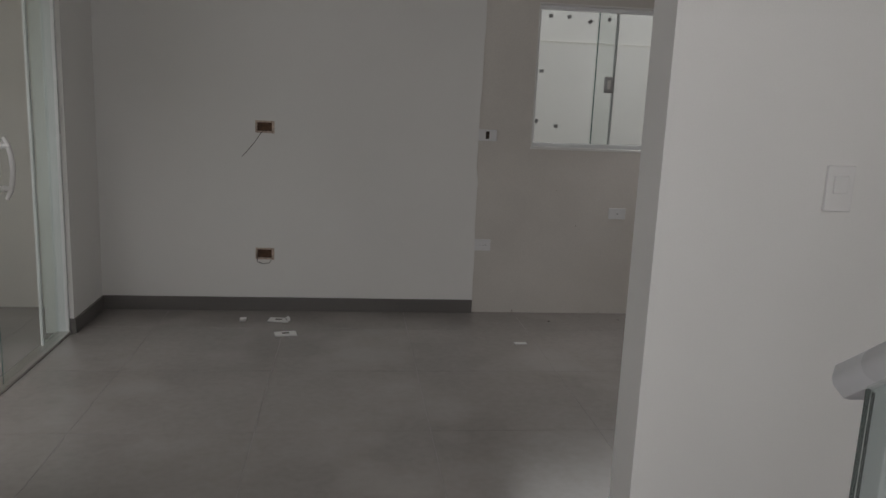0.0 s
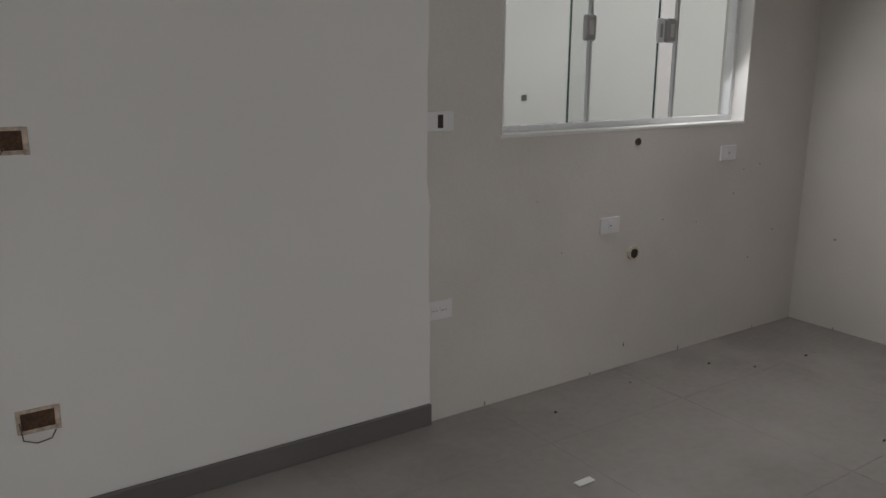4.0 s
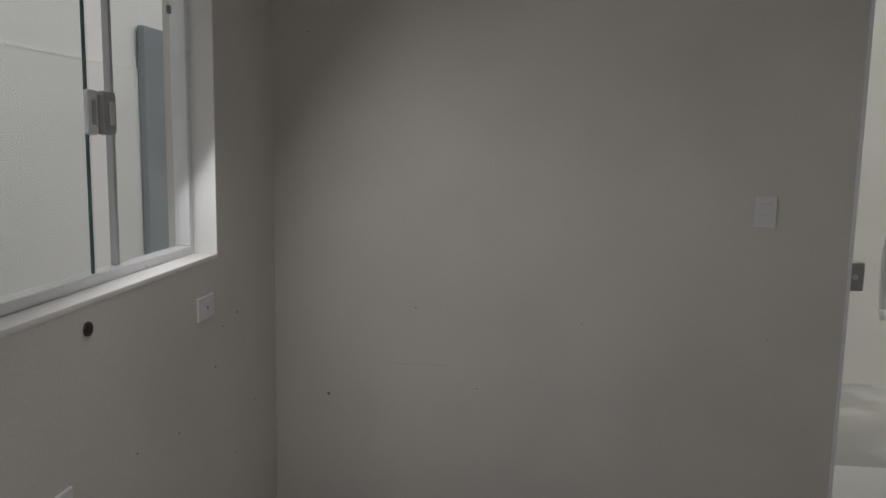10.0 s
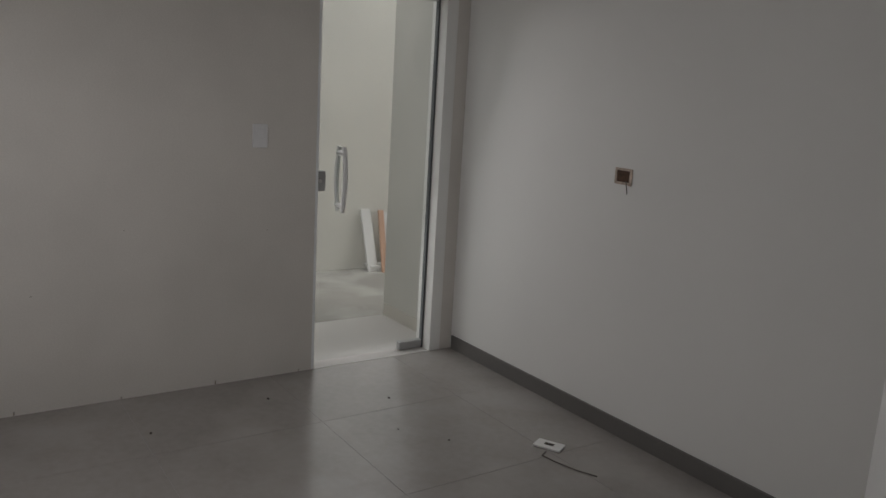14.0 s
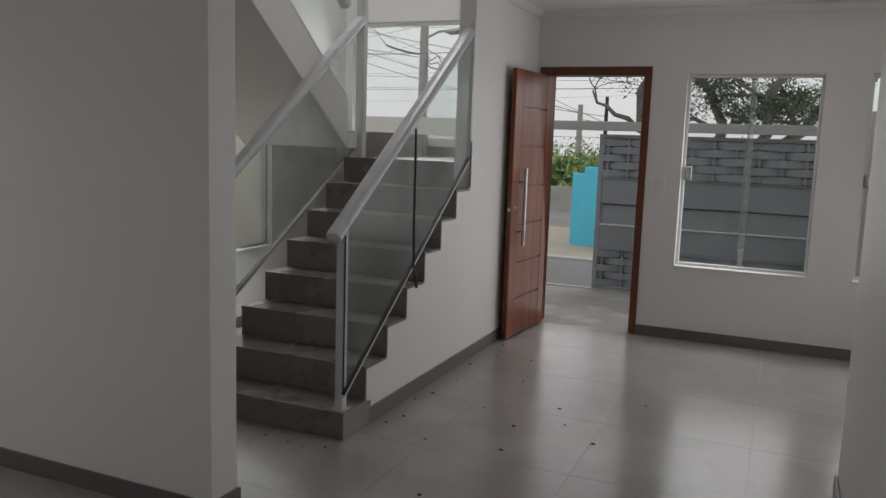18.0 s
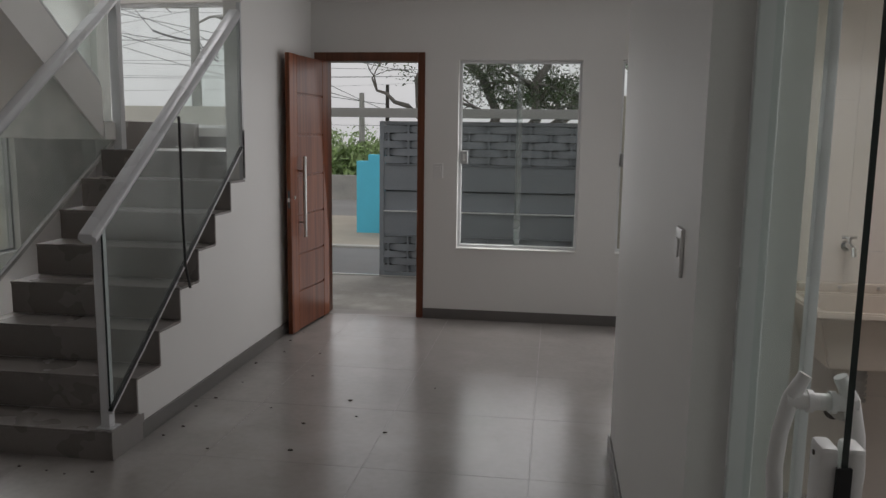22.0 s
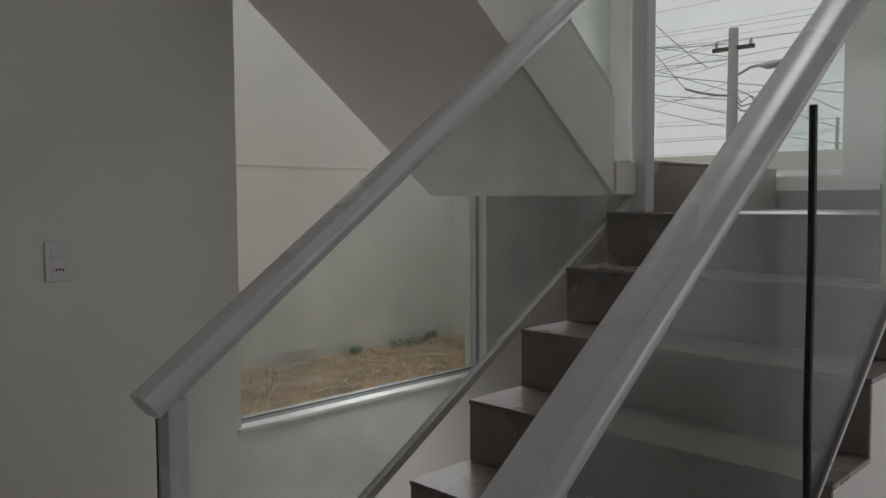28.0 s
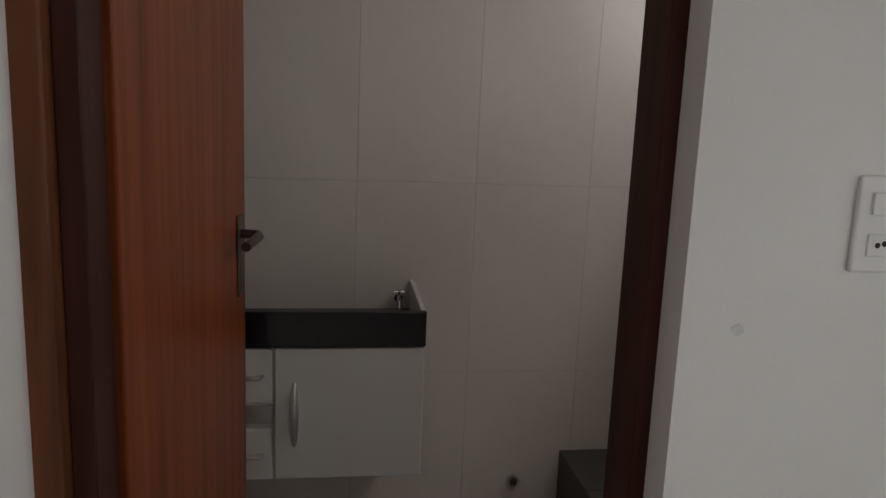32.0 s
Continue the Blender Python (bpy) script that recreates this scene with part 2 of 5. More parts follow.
WALLTILE = surface("beige_wall_tile", (0.70, 0.63, 0.572), 0.22, 0.03, 2.0, 40, 0.0002, per_object=0.015)
WALLGROUT = surface("tile_joint", (0.60, 0.55, 0.51), 0.9, 0.05, 4, 60, 0.0005)
DOORWOOD = wood("red_brown_door_wood", (0.27, 0.085, 0.034), (0.125, 0.034, 0.014), rough=0.33, spec=0.35, scale=0.8, per_object=0.16)
DARKWOOD = wood("dark_mahogany", (0.31, 0.078, 0.028), (0.15, 0.034, 0.011), rough=0.30, spec=0.16)
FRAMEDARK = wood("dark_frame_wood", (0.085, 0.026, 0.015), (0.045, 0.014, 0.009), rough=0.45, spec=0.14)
RAWFRAME = wood("light_frame_wood", (0.23, 0.08, 0.03), (0.07, 0.021, 0.009), rough=0.5, spec=0.25)
FRAMEWOOD = wood("frame_wood", (0.17, 0.052, 0.024), (0.10, 0.030, 0.010), rough=0.4)
# The whitish film also stands for reflections that pale the view outside.
GLASS = clear_glass("clear_glass", (0.965, 0.98, 0.972), haze=0.06)
DOORGLASS = clear_glass("door_glass", (0.955, 0.98, 0.968), 0.08, 0.03, 0.004, 0.10)
CLOUDY = clear_glass("cloudy_seal", (0.95, 0.96, 0.96), haze=0.42)
# Rail panes: smears plus a painted milky reflection, stronger on the window side.
RAILGLASS = clear_glass("green_rail_glass", (0.92, 0.95, 0.936), haze=0.14, gloss=0.007)
MILKYGLASS = clear_glass("milky_rail_glass", (0.925, 0.95, 0.938), haze=0.25, gloss=0.007)
DARKSTEEL = surface("dark_bronze_metal", (0.12, 0.11, 0.10), 0.32, 0.06, 6, 120, 0.0003, metal=1.0)
STEEL = surface("brushed_steel", (0.66, 0.65, 0.63), 0.33, 0.04, 6, 120, 0.0003, metal=1.0)
CHROME = surface("chrome", (0.7, 0.7, 0.7), 0.12, 0.03, 6, 100, 0.0, metal=1.0)
RUBBER = surface("black_rubber", (0.015, 0.015, 0.016), 0.5, 0.1, 8, 100, 0.0005)
PLASTIC = surface("white_plastic", (0.78, 0.77, 0.76), 0.35, 0.02, 6, 150, 0.0002)
PLATE = surface("grey_white_plate", (0.75, 0.745, 0.75), 0.4, 0.02, 6, 150, 0.0002)
HOLE = surface("box_inside", (0.045, 0.035, 0.028), 0.9, 0.3, 20, 120, 0.002)
GRANITE = surface("black_granite", (0.010, 0.010, 0.011), 0.18, 0.1, 30, 200, 0.0)
CONCRETE = surface("yard_concrete", (0.33, 0.315, 0.29), 0.85, 0.18, 1.2, 35, 0.004, stain=((0.66, 0.65, 0.62), 1.8, 0.52, 0.5))
OUTWALL = surface("beige_outer_wall", (0.78, 0.765, 0.715), 0.85, 0.06, 0.8, 60, 0.002, stain=((0.56, 0.535, 0.49), 0.9, 0.6, 0.3))
# Mottled grey render, darkened as well for the shade on this wall.
SHADEWALL = surface("shaded_grey_render", (0.53, 0.52, 0.48), 0.9, 0.08, 1.5, 60, 0.002, stain=((0.62, 0.61, 0.57), 2.2, 0.55, 0.4))
PALEWALL = surface("pale_rear_wall", (0.755, 0.755, 0.75), 0.85, 0.04, 0.8, 60, 0.002, stain=((0.66, 0.64, 0.60), 0.9, 0.6, 0.3))
DARKALU = surface("dark_aluminium", (0.10, 0.105, 0.11), 0.5, 0.05, 4, 60, 0.0002)
NEIGHBOUR = surface("neighbour_wall", (0.50, 0.46, 0.40), 0.85, 0.06, 0.8, 60, 0.002)


# ---- building helpers ----
def mesh_of(name, bm, mat):
    me = bpy.data.meshes.new(name)
    bmesh.ops.recalc_face_normals(bm, faces=bm.faces[:])
    if len(bm.faces) < 20000:
        for f in bm.faces:
            f.smooth = True
        for e in bm.edges:
            sizes = [f.calc_area() + 1e-12 for f in e.link_faces]
            e.smooth = len(sizes) == 2 and max(sizes) < 8 * min(sizes) and e.calc_face_angle(3.0) < 0.68
    bm.to_mesh(me)
    bm.free()
    for one in mat if isinstance(mat, (list, tuple)) else (mat,):
        me.materials.append(one)
    return me


def structure(name, bm, mat, label="", category=""):
    return tagged(new(name, mesh_of(name, bm, mat)), label, category, "", "structure")


def thing(name, label, category, at=(0, 0, 0), group="", turn=0.0):
    ob = new(name)
    ob.empty_display_size = 0.05
    ob.matrix_world = pose(*at, 0, 0, turn)
    return tagged(ob, label, category, group)


def part(name, bm, mat, parent, label="", local=True):
    """A mesh under a thing or a part. Its points are given in the parent's own space."""
    ob = new(name, mesh_of(name, bm, mat))
    ob.parent = parent
    return tagged(ob, label)


def single(name, bm, mat, label, category, group=""):
    return tagged(new(name, mesh_of(name, bm, mat)), label, category, group)


def put(bm, verts, faces):
    vs = [bm.verts.new(v) for v in verts]
    for f in faces:
        bm.faces.new([vs[i] for i in f])
    return vs


BOX_FACES = [(0, 3, 2, 1), (4, 5, 6, 7), (0, 1, 5, 4), (1, 2, 6, 5), (2, 3, 7, 6), (3, 0, 4, 7)]


def add_box(bm, a, b, bevel=0.0, m=None):
    """A box between two corners, with its edges rounded."""
    x0, x1 = sorted((a[0], b[0]))
    y0, y1 = sorted((a[1], b[1]))
    z0, z1 = sorted((a[2], b[2]))
    cs = [(x0, y0, z0), (x1, y0, z0), (x1, y1, z0), (x0, y1, z0), (x0, y0, z1), (x1, y0, z1), (x1, y1, z1), (x0, y1, z1)]
    if bevel <= 0:
        vs = put(bm, cs, BOX_FACES)
    else:
        tmp = bmesh.new()
        put(tmp, cs, BOX_FACES)
        bmesh.ops.bevel(tmp, geom=tmp.edges[:], offset=min(bevel, 0.45 * min(x1 - x0, y1 - y0, z1 - z0)), segments=2, affect="EDGES", profile=0.5)
        tmp.verts.index_update()
        vs = put(bm, [v.co[:] for v in tmp.verts], [[v.index for v in f.verts] for f in tmp.faces])
        tmp.free()
    if m is not None:
        for v in vs:
            v.co = m @ v.co
    return bm


def box(a, b, bevel=0.0, m=None):
    return add_box(bmesh.new(), a, b, bevel, m)


def add_tube(bm, points, r, sides=10, squash=1.0, caps=True):
    """A round bar through the points; r is one radius or one for each point."""
    pts = [Vector(p) for p in points]
    rings = []
    side = None
    for i, p in enumerate(pts):
        d = (pts[min(i + 1, len(pts) - 1)] - pts[max(i - 1, 0)]).normalized()
        if side is None:
            side = d.cross(Vector((0, 0, 1)))
            if side.length < 0.05:
                side = d.cross(Vector((1, 0, 0)))
        else:
            side = side - d * side.dot(d)
        side.normalize()
        over = side.cross(d).normalized()
        rad = r[i] if isinstance(r, (list, tuple)) else r
        rings.append([bm.verts.new(p + side * math.cos(2 * math.pi * k / sides) * rad + over * math.sin(2 * math.pi * k / sides) * rad * squash) for k in range(sides)])
    for a, b in zip(rings, rings[1:]):
        for k in range(sides):
            bm.faces.new((a[k], a[(k + 1) % sides], b[(k + 1) % sides], b[k]))
    if caps:
        bm.faces.new(rings[0][::-1])
        bm.faces.new(rings[-1])
    return bm


def tube(points, r, sides=10, squash=1.0):
    return add_tube(bmesh.new(), points, r, sides, squash)


def add_prism(bm, outline, axis, lo, hi):
    """An outline of (u, v) drawn out along an axis: x takes (y, z), y takes (x, z), z takes (x, y)."""
    def at(u, v, w):
        return {"x": (w, u, v), "y": (u, w, v), "z": (u, v, w)}[axis]
    a = [bm.verts.new(at(u, v, lo)) for u, v in outline]
    b = [bm.verts.new(at(u, v, hi)) for u, v in outline]
    n = len(outline)
    bm.faces.new(a[::-1])
    bm.faces.new(b)
    for i in range(n):
        bm.faces.new((a[i], a[(i + 1) % n], b[(i + 1) % n], b[i]))
    return bm


def wall_with_holes(axis, at0, at1, u0, u1, z0, z1, holes=()):
    """A wall at0..at1 thick across the axis, u0..u1 long, with holes (u0, u1, z0, z1) right through it."""
    bm = bmesh.new()
    us = sorted({u0, u1, *[h[0] for h in holes], *[h[1] for h in holes]})
    zs = sorted({z0, z1, *[h[2] for h in holes], *[h[3] for h in holes]})
    us, zs = [u for u in us if u0 <= u <= u1], [z for z in zs if z0 <= z <= z1]
    def solid(i, j):
        if not (0 <= i < len(us) - 1 and 0 <= j < len(zs) - 1):
            return False
        u, z = (us[i] + us[i + 1]) / 2, (zs[j] + zs[j + 1]) / 2
        return not any(h[0] < u < h[1] and h[2] < z < h[3] for h in holes)
    def pt(w, u, z):
        return (w, u, z) if axis == "x" else (u, w, z)
    cache = {}
    def vert(w, u, z):
        k = pt(w, u, z)
        if k not in cache:
            cache[k] = bm.verts.new(k)
        return cache[k]
    for i in range(len(us) - 1):
        for j in range(len(zs) - 1):
            if not solid(i, j):
                continue
            a, b, c, d = us[i], us[i + 1], zs[j], zs[j + 1]
            for w in (at0, at1):
                bm.faces.new([vert(w, a, c), vert(w, b, c), vert(w, b, d), vert(w, a, d)])
            for di, dj, p, q in ((-1, 0, (a, c), (a, d)), (1, 0, (b, c), (b, d)), (0, -1, (a, c), (b, c)), (0, 1, (a, d), (b, d))):
                if not solid(i + di, j + dj):
                    bm.faces.new([vert(at0, *p), vert(at1, *p), vert(at1, *q), vert(at0, *q)])
    return bm


def rough_outline(n, r, seed, squash=0.6):
    rng = random.Random(seed)
    return [(math.cos(2 * math.pi * k / n) * r * rng.uniform(0.6, 1.1), math.sin(2 * math.pi * k / n) * r * squash * rng.uniform(0.6, 1.1)) for k in range(n)]

# ---- plan ----
KB = -3.12           # kitchen back wall
FY = 4.12            # front wall, inner face
LX = 0.635           # living room side wall
PX, PT = 2.567, 0.155   # free end and thickness of the partition
RX = 4.93            # right-hand wall
PIER, PIERY = 4.885, -0.49  # face and near end of its pier by the living room
TOP = 2.615          # ceilings
H1, RISE, GOING, FIRST = 0.140, 0.179, 0.2385, 1.012   # steps
SL, SR = 1.568, 2.572                  # sides of the lower flight
CORE = 2.668         # where the wall beside the landing begins
WELL = 5.4           # height of the stair well


def level(i):
    """The height of the i-th tread."""
    return H1 + (i - 1) * RISE


LAND = level(8)

# ---- structure ----
structure("ground", box((-60, -40, -0.42), (60, 90, -0.16)), CONCRETE, "weathered beige concrete ground around the house", "ground")
bm = box((-0.01, KB - 0.16, -0.16), (6.9, FY + 0.18, -0.0011))
add_box(bm, (-0.85, 0.145, -0.16), (-0.01, 1.75, -0.0011))
structure("floor", bm, GROUT, "pale grout bed under grey floor tiles", "floor")

w = wall_with_holes("y", KB - 0.16, KB, -0.15, 7.0, -0.1, 2.9, [(0.59, 2.145, 1.148, 2.075)])
structure("wall_kitchen_back", w, RAW, "bare cream plaster kitchen wall with a window", "wall")
skim_rng = random.Random(4)
edge = [(2.498 + skim_rng.uniform(-0.004, 0.004) + (0.012 if 0.95 < 0.1 * k < 1.5 else 0.0), 0.1 * k) for k in range(26)]
bm = bmesh.new()
add_prism(bm, [*edge, (2.498, TOP), (RX, TOP), (RX, 0.0)], "y", KB + 0.001, KB + 0.012)
structure("plaster_skim", bm, PAINT, "white painted part of the kitchen back wall", "wall")
w = wall_with_holes("x", -0.15, 0.0, KB, PT, -0.1, 2.9, [(-0.935, -0.085, -0.05, 2.13)])
structure("wall_exit", w, RAW, "bare cream plaster wall with the yard door opening", "wall")
structure("wall_partition", box((0.001, 0.0, 0.0), (PX, PT, 2.9)), PAINT, "white painted partition between kitchen and stairs", "wall")
w = wall_with_holes("x", LX - 0.14, LX, PT, FY, -0.1, WELL, [(0.172, 0.90, -0.05, 2.12), (1.757, 3.088, 0.622, 4.2)])
structure("wall_stairs_side", w, PAINT, "white painted side wall with washroom door and tall window", "wall")
w = wall_with_holes("y", FY, FY + 0.18, LX - 0.14, 7.0, -0.1, WELL, [(0.80, 1.885, 1.545, 2.575), (2.66, 3.50, -0.05, 2.14), (3.79, 4.765, 0.60, 2.112), (5.07, 6.045, 0.60, 2.112)])
structure("wall_front", w, PAINT, "white painted front wall with entrance and windows", "wall")
structure("wall_stair_core", box((SR - 0.12, CORE, 0.0), (SR, FY, WELL)), PAINT, "white wall between stairs and entrance", "wall")
w = wall_with_holes("x", RX, RX + 0.16, KB, PIERY + 0.02, -0.1, 2.9, [(-2.567, PIERY, -0.05, 2.14)])
structure("wall_laundry_pier", box((PIER, PIERY - 0.003, -0.1), (RX + 0.163, 1.50, 2.9)), PAINT, "white painted pier beside the laundry opening", "wall")
structure("wall_laundry", w, PAINT, "white painted wall with the wide laundry opening", "wall")
structure("wall_laundry_front", box((RX + 0.163, 1.18, 0), (6.9, 1.497, 2.9)), PAINT, "white wall between laundry and living room", "wall")
# The hole is an unseen, assumed opening for the laundry's side light.
structure("wall_laundry_side", wall_with_holes("x", 6.47, 6.62, KB, 1.18, -0.1, 2.9, [(-2.35, -0.65, 1.1, 2.1)]), NEIGHBOUR, "unpainted brownish laundry side wall", "wall")
structure("wall_living_right", box((6.5, 1.50, 0), (6.65, FY, 2.9)), PAINT, "white painted living room wall", "wall")
w = wall_with_holes("y", PT - 0.155, PT - 0.01, -0.85, -0.15, -0.16, 2.9)
structure("wall_washroom_outer", w, SHADEWALL, "mottled grey rendered outer wall of the washroom, shade put into its colour", "wall")
bm = box((-0.85, PT - 0.01, -0.16), (-0.712, 1.75, 2.9))
# End wall in pieces round an unseen opening, made up for the fill lamp.
add_box(bm, (-0.712, 1.60, -0.16), (LX - 0.14, 1.75, 1.5))
add_box(bm, (-0.712, 1.60, 2.1), (LX - 0.14, 1.75, 2.9))
add_box(bm, (-0.712, 1.60, 1.5), (-0.52, 1.75, 2.1))
add_box(bm, (0.22, 1.60, 1.5), (LX - 0.14, 1.75, 2.1))
structure("wall_washroom", bm, OUTWALL, "beige rendered washroom walls", "wall")

bm = box((0.0, KB, TOP), (5.2, PT, TOP + 0.06))
add_box(bm, (6.3, KB, TOP), (6.5, PT, TOP + 0.06))
# Leaves an added, unseen gap above the laundry for the fill lamp.
add_box(bm, (5.2, KB, TOP), (6.3, -0.55, TOP + 0.06))
add_box(bm, (5.2, 0.12, TOP), (6.3, PT, TOP + 0.06))
add_box(bm, (SR, PT, TOP), (6.55, FY, TOP + 0.06))
add_box(bm, (LX - 0.14, PT, TOP), (SR, 0.80, TOP + 0.06))
add_box(bm, (-0.712, 0.12, TOP - 0.1), (LX - 0.14, 1.62, TOP))
structure("ceiling", bm, CEIL, "smooth white plasterboard ceiling", "ceiling")
bm = bmesh.new()
add_prism(bm, [(FY, TOP), (FY, TOP - 0.05), (FY - 0.015, TOP - 0.05), (FY - 0.05, TOP - 0.012), (FY - 0.05, TOP)], "x", SR, 6.5)
add_prism(bm, [(SR, TOP), (SR, TOP - 0.05), (SR + 0.015, TOP - 0.05), (SR + 0.05, TOP - 0.012), (SR + 0.05, TOP)], "y", CORE, FY - 0.05)
structure("cornice", bm, CEIL, "narrow white ceiling cove", "cornice")
# The opening overhead is added, only to let light into the well.
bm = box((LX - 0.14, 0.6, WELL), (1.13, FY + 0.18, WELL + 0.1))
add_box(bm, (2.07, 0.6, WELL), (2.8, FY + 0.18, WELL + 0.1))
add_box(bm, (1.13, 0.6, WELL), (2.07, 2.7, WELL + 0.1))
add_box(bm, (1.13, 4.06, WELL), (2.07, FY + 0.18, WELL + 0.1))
structure("ceiling_stair_well", bm, CEIL, "white ceiling with an added light opening over the stair well", "ceiling")
bm = box((LX - 0.14, 0.64, TOP + 0.06), (SR + 0.1, 0.80, WELL))
add_box(bm, (SR, 0.80, TOP + 0.06), (SR + 0.1, FY, WELL))
structure("wall_upper_floor", bm, PAINT, "white upper floor walls round the stair well", "wall")
bm = box((-0.2, KB - 0.2, 2.9), (5.2, 0.64, 3.02))
add_box(bm, (6.3, KB - 0.2, 2.9), (7.0, 0.64, 3.02))
# Same added gap, carried up through the slab.
add_box(bm, (5.2, KB - 0.2, 2.9), (6.3, -0.55, 3.02))
add_box(bm, (5.2, 0.12, 2.9), (6.3, 0.64, 3.02))
add_box(bm, (2.68, 0.64, 2.9), (7.0, FY + 0.18, 3.02))
add_box(bm, (-0.9, 0.0, 2.9), (LX - 0.14, 1.75, 3.02))
structure("roof_slab", bm, OUTWALL, "flat slab above the ground floor", "roof")

# skirting
bm = box((2.498, KB + 0.012, 0), (RX, KB + 0.03, 0.09), 0.003)
structure("baseboard_kitchen", bm, SKIRT, "grey tile skirting", "baseboard")
bm = box((0.02, -0.013, 0), (PX, 0.0, 0.085), 0.003)
add_box(bm, (PX, -0.013, 0), (PX + 0.013, PT + 0.013, 0.085), 0.003)
add_box(bm, (LX, PT, 0), (PX, PT + 0.013, 0.085), 0.003)
structure("baseboard_partition", bm, SKIRT, "grey tile skirting", "baseboard")
bm = box((LX, 0.93, 0), (LX + 0.013, FY, 0.085), 0.003)
structure("baseboard_stairs", bm, SKIRT, "grey tile skirting", "baseboard")
bm = box((3.52, FY - 0.013, 0), (6.5, FY, 0.085), 0.003)
add_box(bm, (SR, FIRST + 0.25, 0), (SR + 0.013, FY, 0.085), 0.003)
structure("baseboard_front", bm, SKIRT, "grey tile skirting", "baseboard")
bm = box((RX - 0.013, KB + 0.03, 0), (RX, -2.567, 0.09), 0.003)
add_box(bm, (RX - 0.013, -2.58, 0), (RX + 0.07, -2.562, 0.09), 0.003)
add_box(bm, (PIER - 0.013, PIERY, 0), (PIER, 1.513, 0.085), 0.003)
structure("baseboard_laundry_wall", bm, SKIRT, "grey tile skirting", "baseboard")

# ---- stairs ----
def rail_section(w, h):
    """The outline of the handrail: a flat top, slanting flanks and a narrow underside, with softened edges."""
    pts = [(-w * 0.34, -h * 0.50), (w * 0.34, -h * 0.50), (w * 0.50, -h * 0.10), (w * 0.50, h * 0.10), (w * 0.34, h * 0.50), (-w * 0.34, h * 0.50), (-w * 0.50, h * 0.10), (-w * 0.50, -h * 0.10)]
    return [(p[0] * k + q[0] * (1 - k), p[1] * k + q[1] * (1 - k)) for p, q in zip(pts, pts[1:] + pts[:1]) for k in (0.86, 0.14)]


def sweep(bm, a, b, outline):
    """A bar with the given cross outline from a to b."""
    a, b = Vector(a), Vector(b)
    d = (b - a).normalized()
    side = d.cross(Vector((0, 0, 1))).normalized()
    over = side.cross(d)
    r0 = [bm.verts.new(a + side * u + over * v) for u, v in outline]
    r1 = [bm.verts.new(b + side * u + over * v) for u, v in outline]
    n = len(outline)
    for k in range(n):
        bm.faces.new((r0[k], r0[(k + 1) % n], r1[(k + 1) % n], r1[k]))
    bm.faces.new(r0[::-1])
    bm.faces.new(r1)
    return bm


def staircase():
    st = thing("staircase", "grey porcelain stair with white plastered sides", "staircase", (0, 0, 0))
    n = 8
    end = FIRST + (n - 1) * GOING
    prof = [(FIRST - 0.012, 0.0)]
    for i in range(n):
        y, z = FIRST + i * GOING, level(i + 1) - 0.013
        if i == 0:
            prof.append((FIRST - 0.012, z))
            prof.append((y + GOING, z))
            continue
        if i < n - 1:
            prof += [(y, z), (min(y + GOING, CORE), z)]
    body = bmesh.new()
    add_prism(body, [*prof, (CORE, 0.0)], "x", SL + 0.012, SR)
    part("body", body, PAINT, st, "white plastered stair side")
    for i in range(n):
        y, z0, z1 = FIRST + i * GOING - (0.012 if i == 0 else 0.0), (level(i) if i else 0.0), level(i + 1)
        right = SR if i < n - 1 else SR - 0.1205
        part("riser", box((SL + 0.004, y - 0.012, z0), (right - 0.0005, y + 0.002, z1 - 0.013), 0.002), STEP, st)
        deep = GOING if i < n - 1 else 0.1
        part("tread", box((SL, y - 0.0135, z1 - 0.013), (right + (0.014 if i == 0 else 0.003 if i < n - 1 else 0.0), min(FIRST + i * GOING + deep - 0.013, CORE - 0.001 if i == n - 2 else 9), z1), 0.002), STEP, st)
    part("step_side", box((SR, FIRST - 0.024, 0), (SR + 0.012, FIRST + GOING + 0.03, H1 - 0.013), 0.002), STEP, st)
    return st


staircase()
bm = box((SL + 0.01, FIRST + 7 * GOING + 0.1, LAND - 0.14), (SR - 0.12, FY, LAND - 0.002))
structure("landing", bm, STEP, "grey porcelain stair landing", "landing")
bm = box((SR - 0.133, CORE + 0.02, LAND - 0.002), (SR - 0.12, FY, LAND + 0.085), 0.002)
add_box(bm, (SL + 0.01, FY - 0.013, LAND - 0.002), (SR - 0.133, FY, LAND + 0.085), 0.002)
structure("baseboard_landing", bm, SKIRT, "grey tile skirting on the landing", "baseboard")
BEND, BZ = 2.72, 1.458
bm = box((LX, BEND, BZ), (SL + 0.01, FY, LAND + RISE))
structure("landing_upper", bm, PAINT, "white raised part of the landing", "landing")
bm = box((SL + 0.0105, BEND + 0.16, LAND - 0.002), (SL + 0.022, FY - 0.014, LAND + RISE), 0.001)
add_box(bm, (LX + 0.004, BEND + 0.16, LAND + RISE + 0.0005), (SL + 0.026, FY, LAND + RISE + 0.013), 0.002)
structure("landing_upper_cladding", bm, STEP, "grey porcelain riser and tread of the raised landing", "landing")


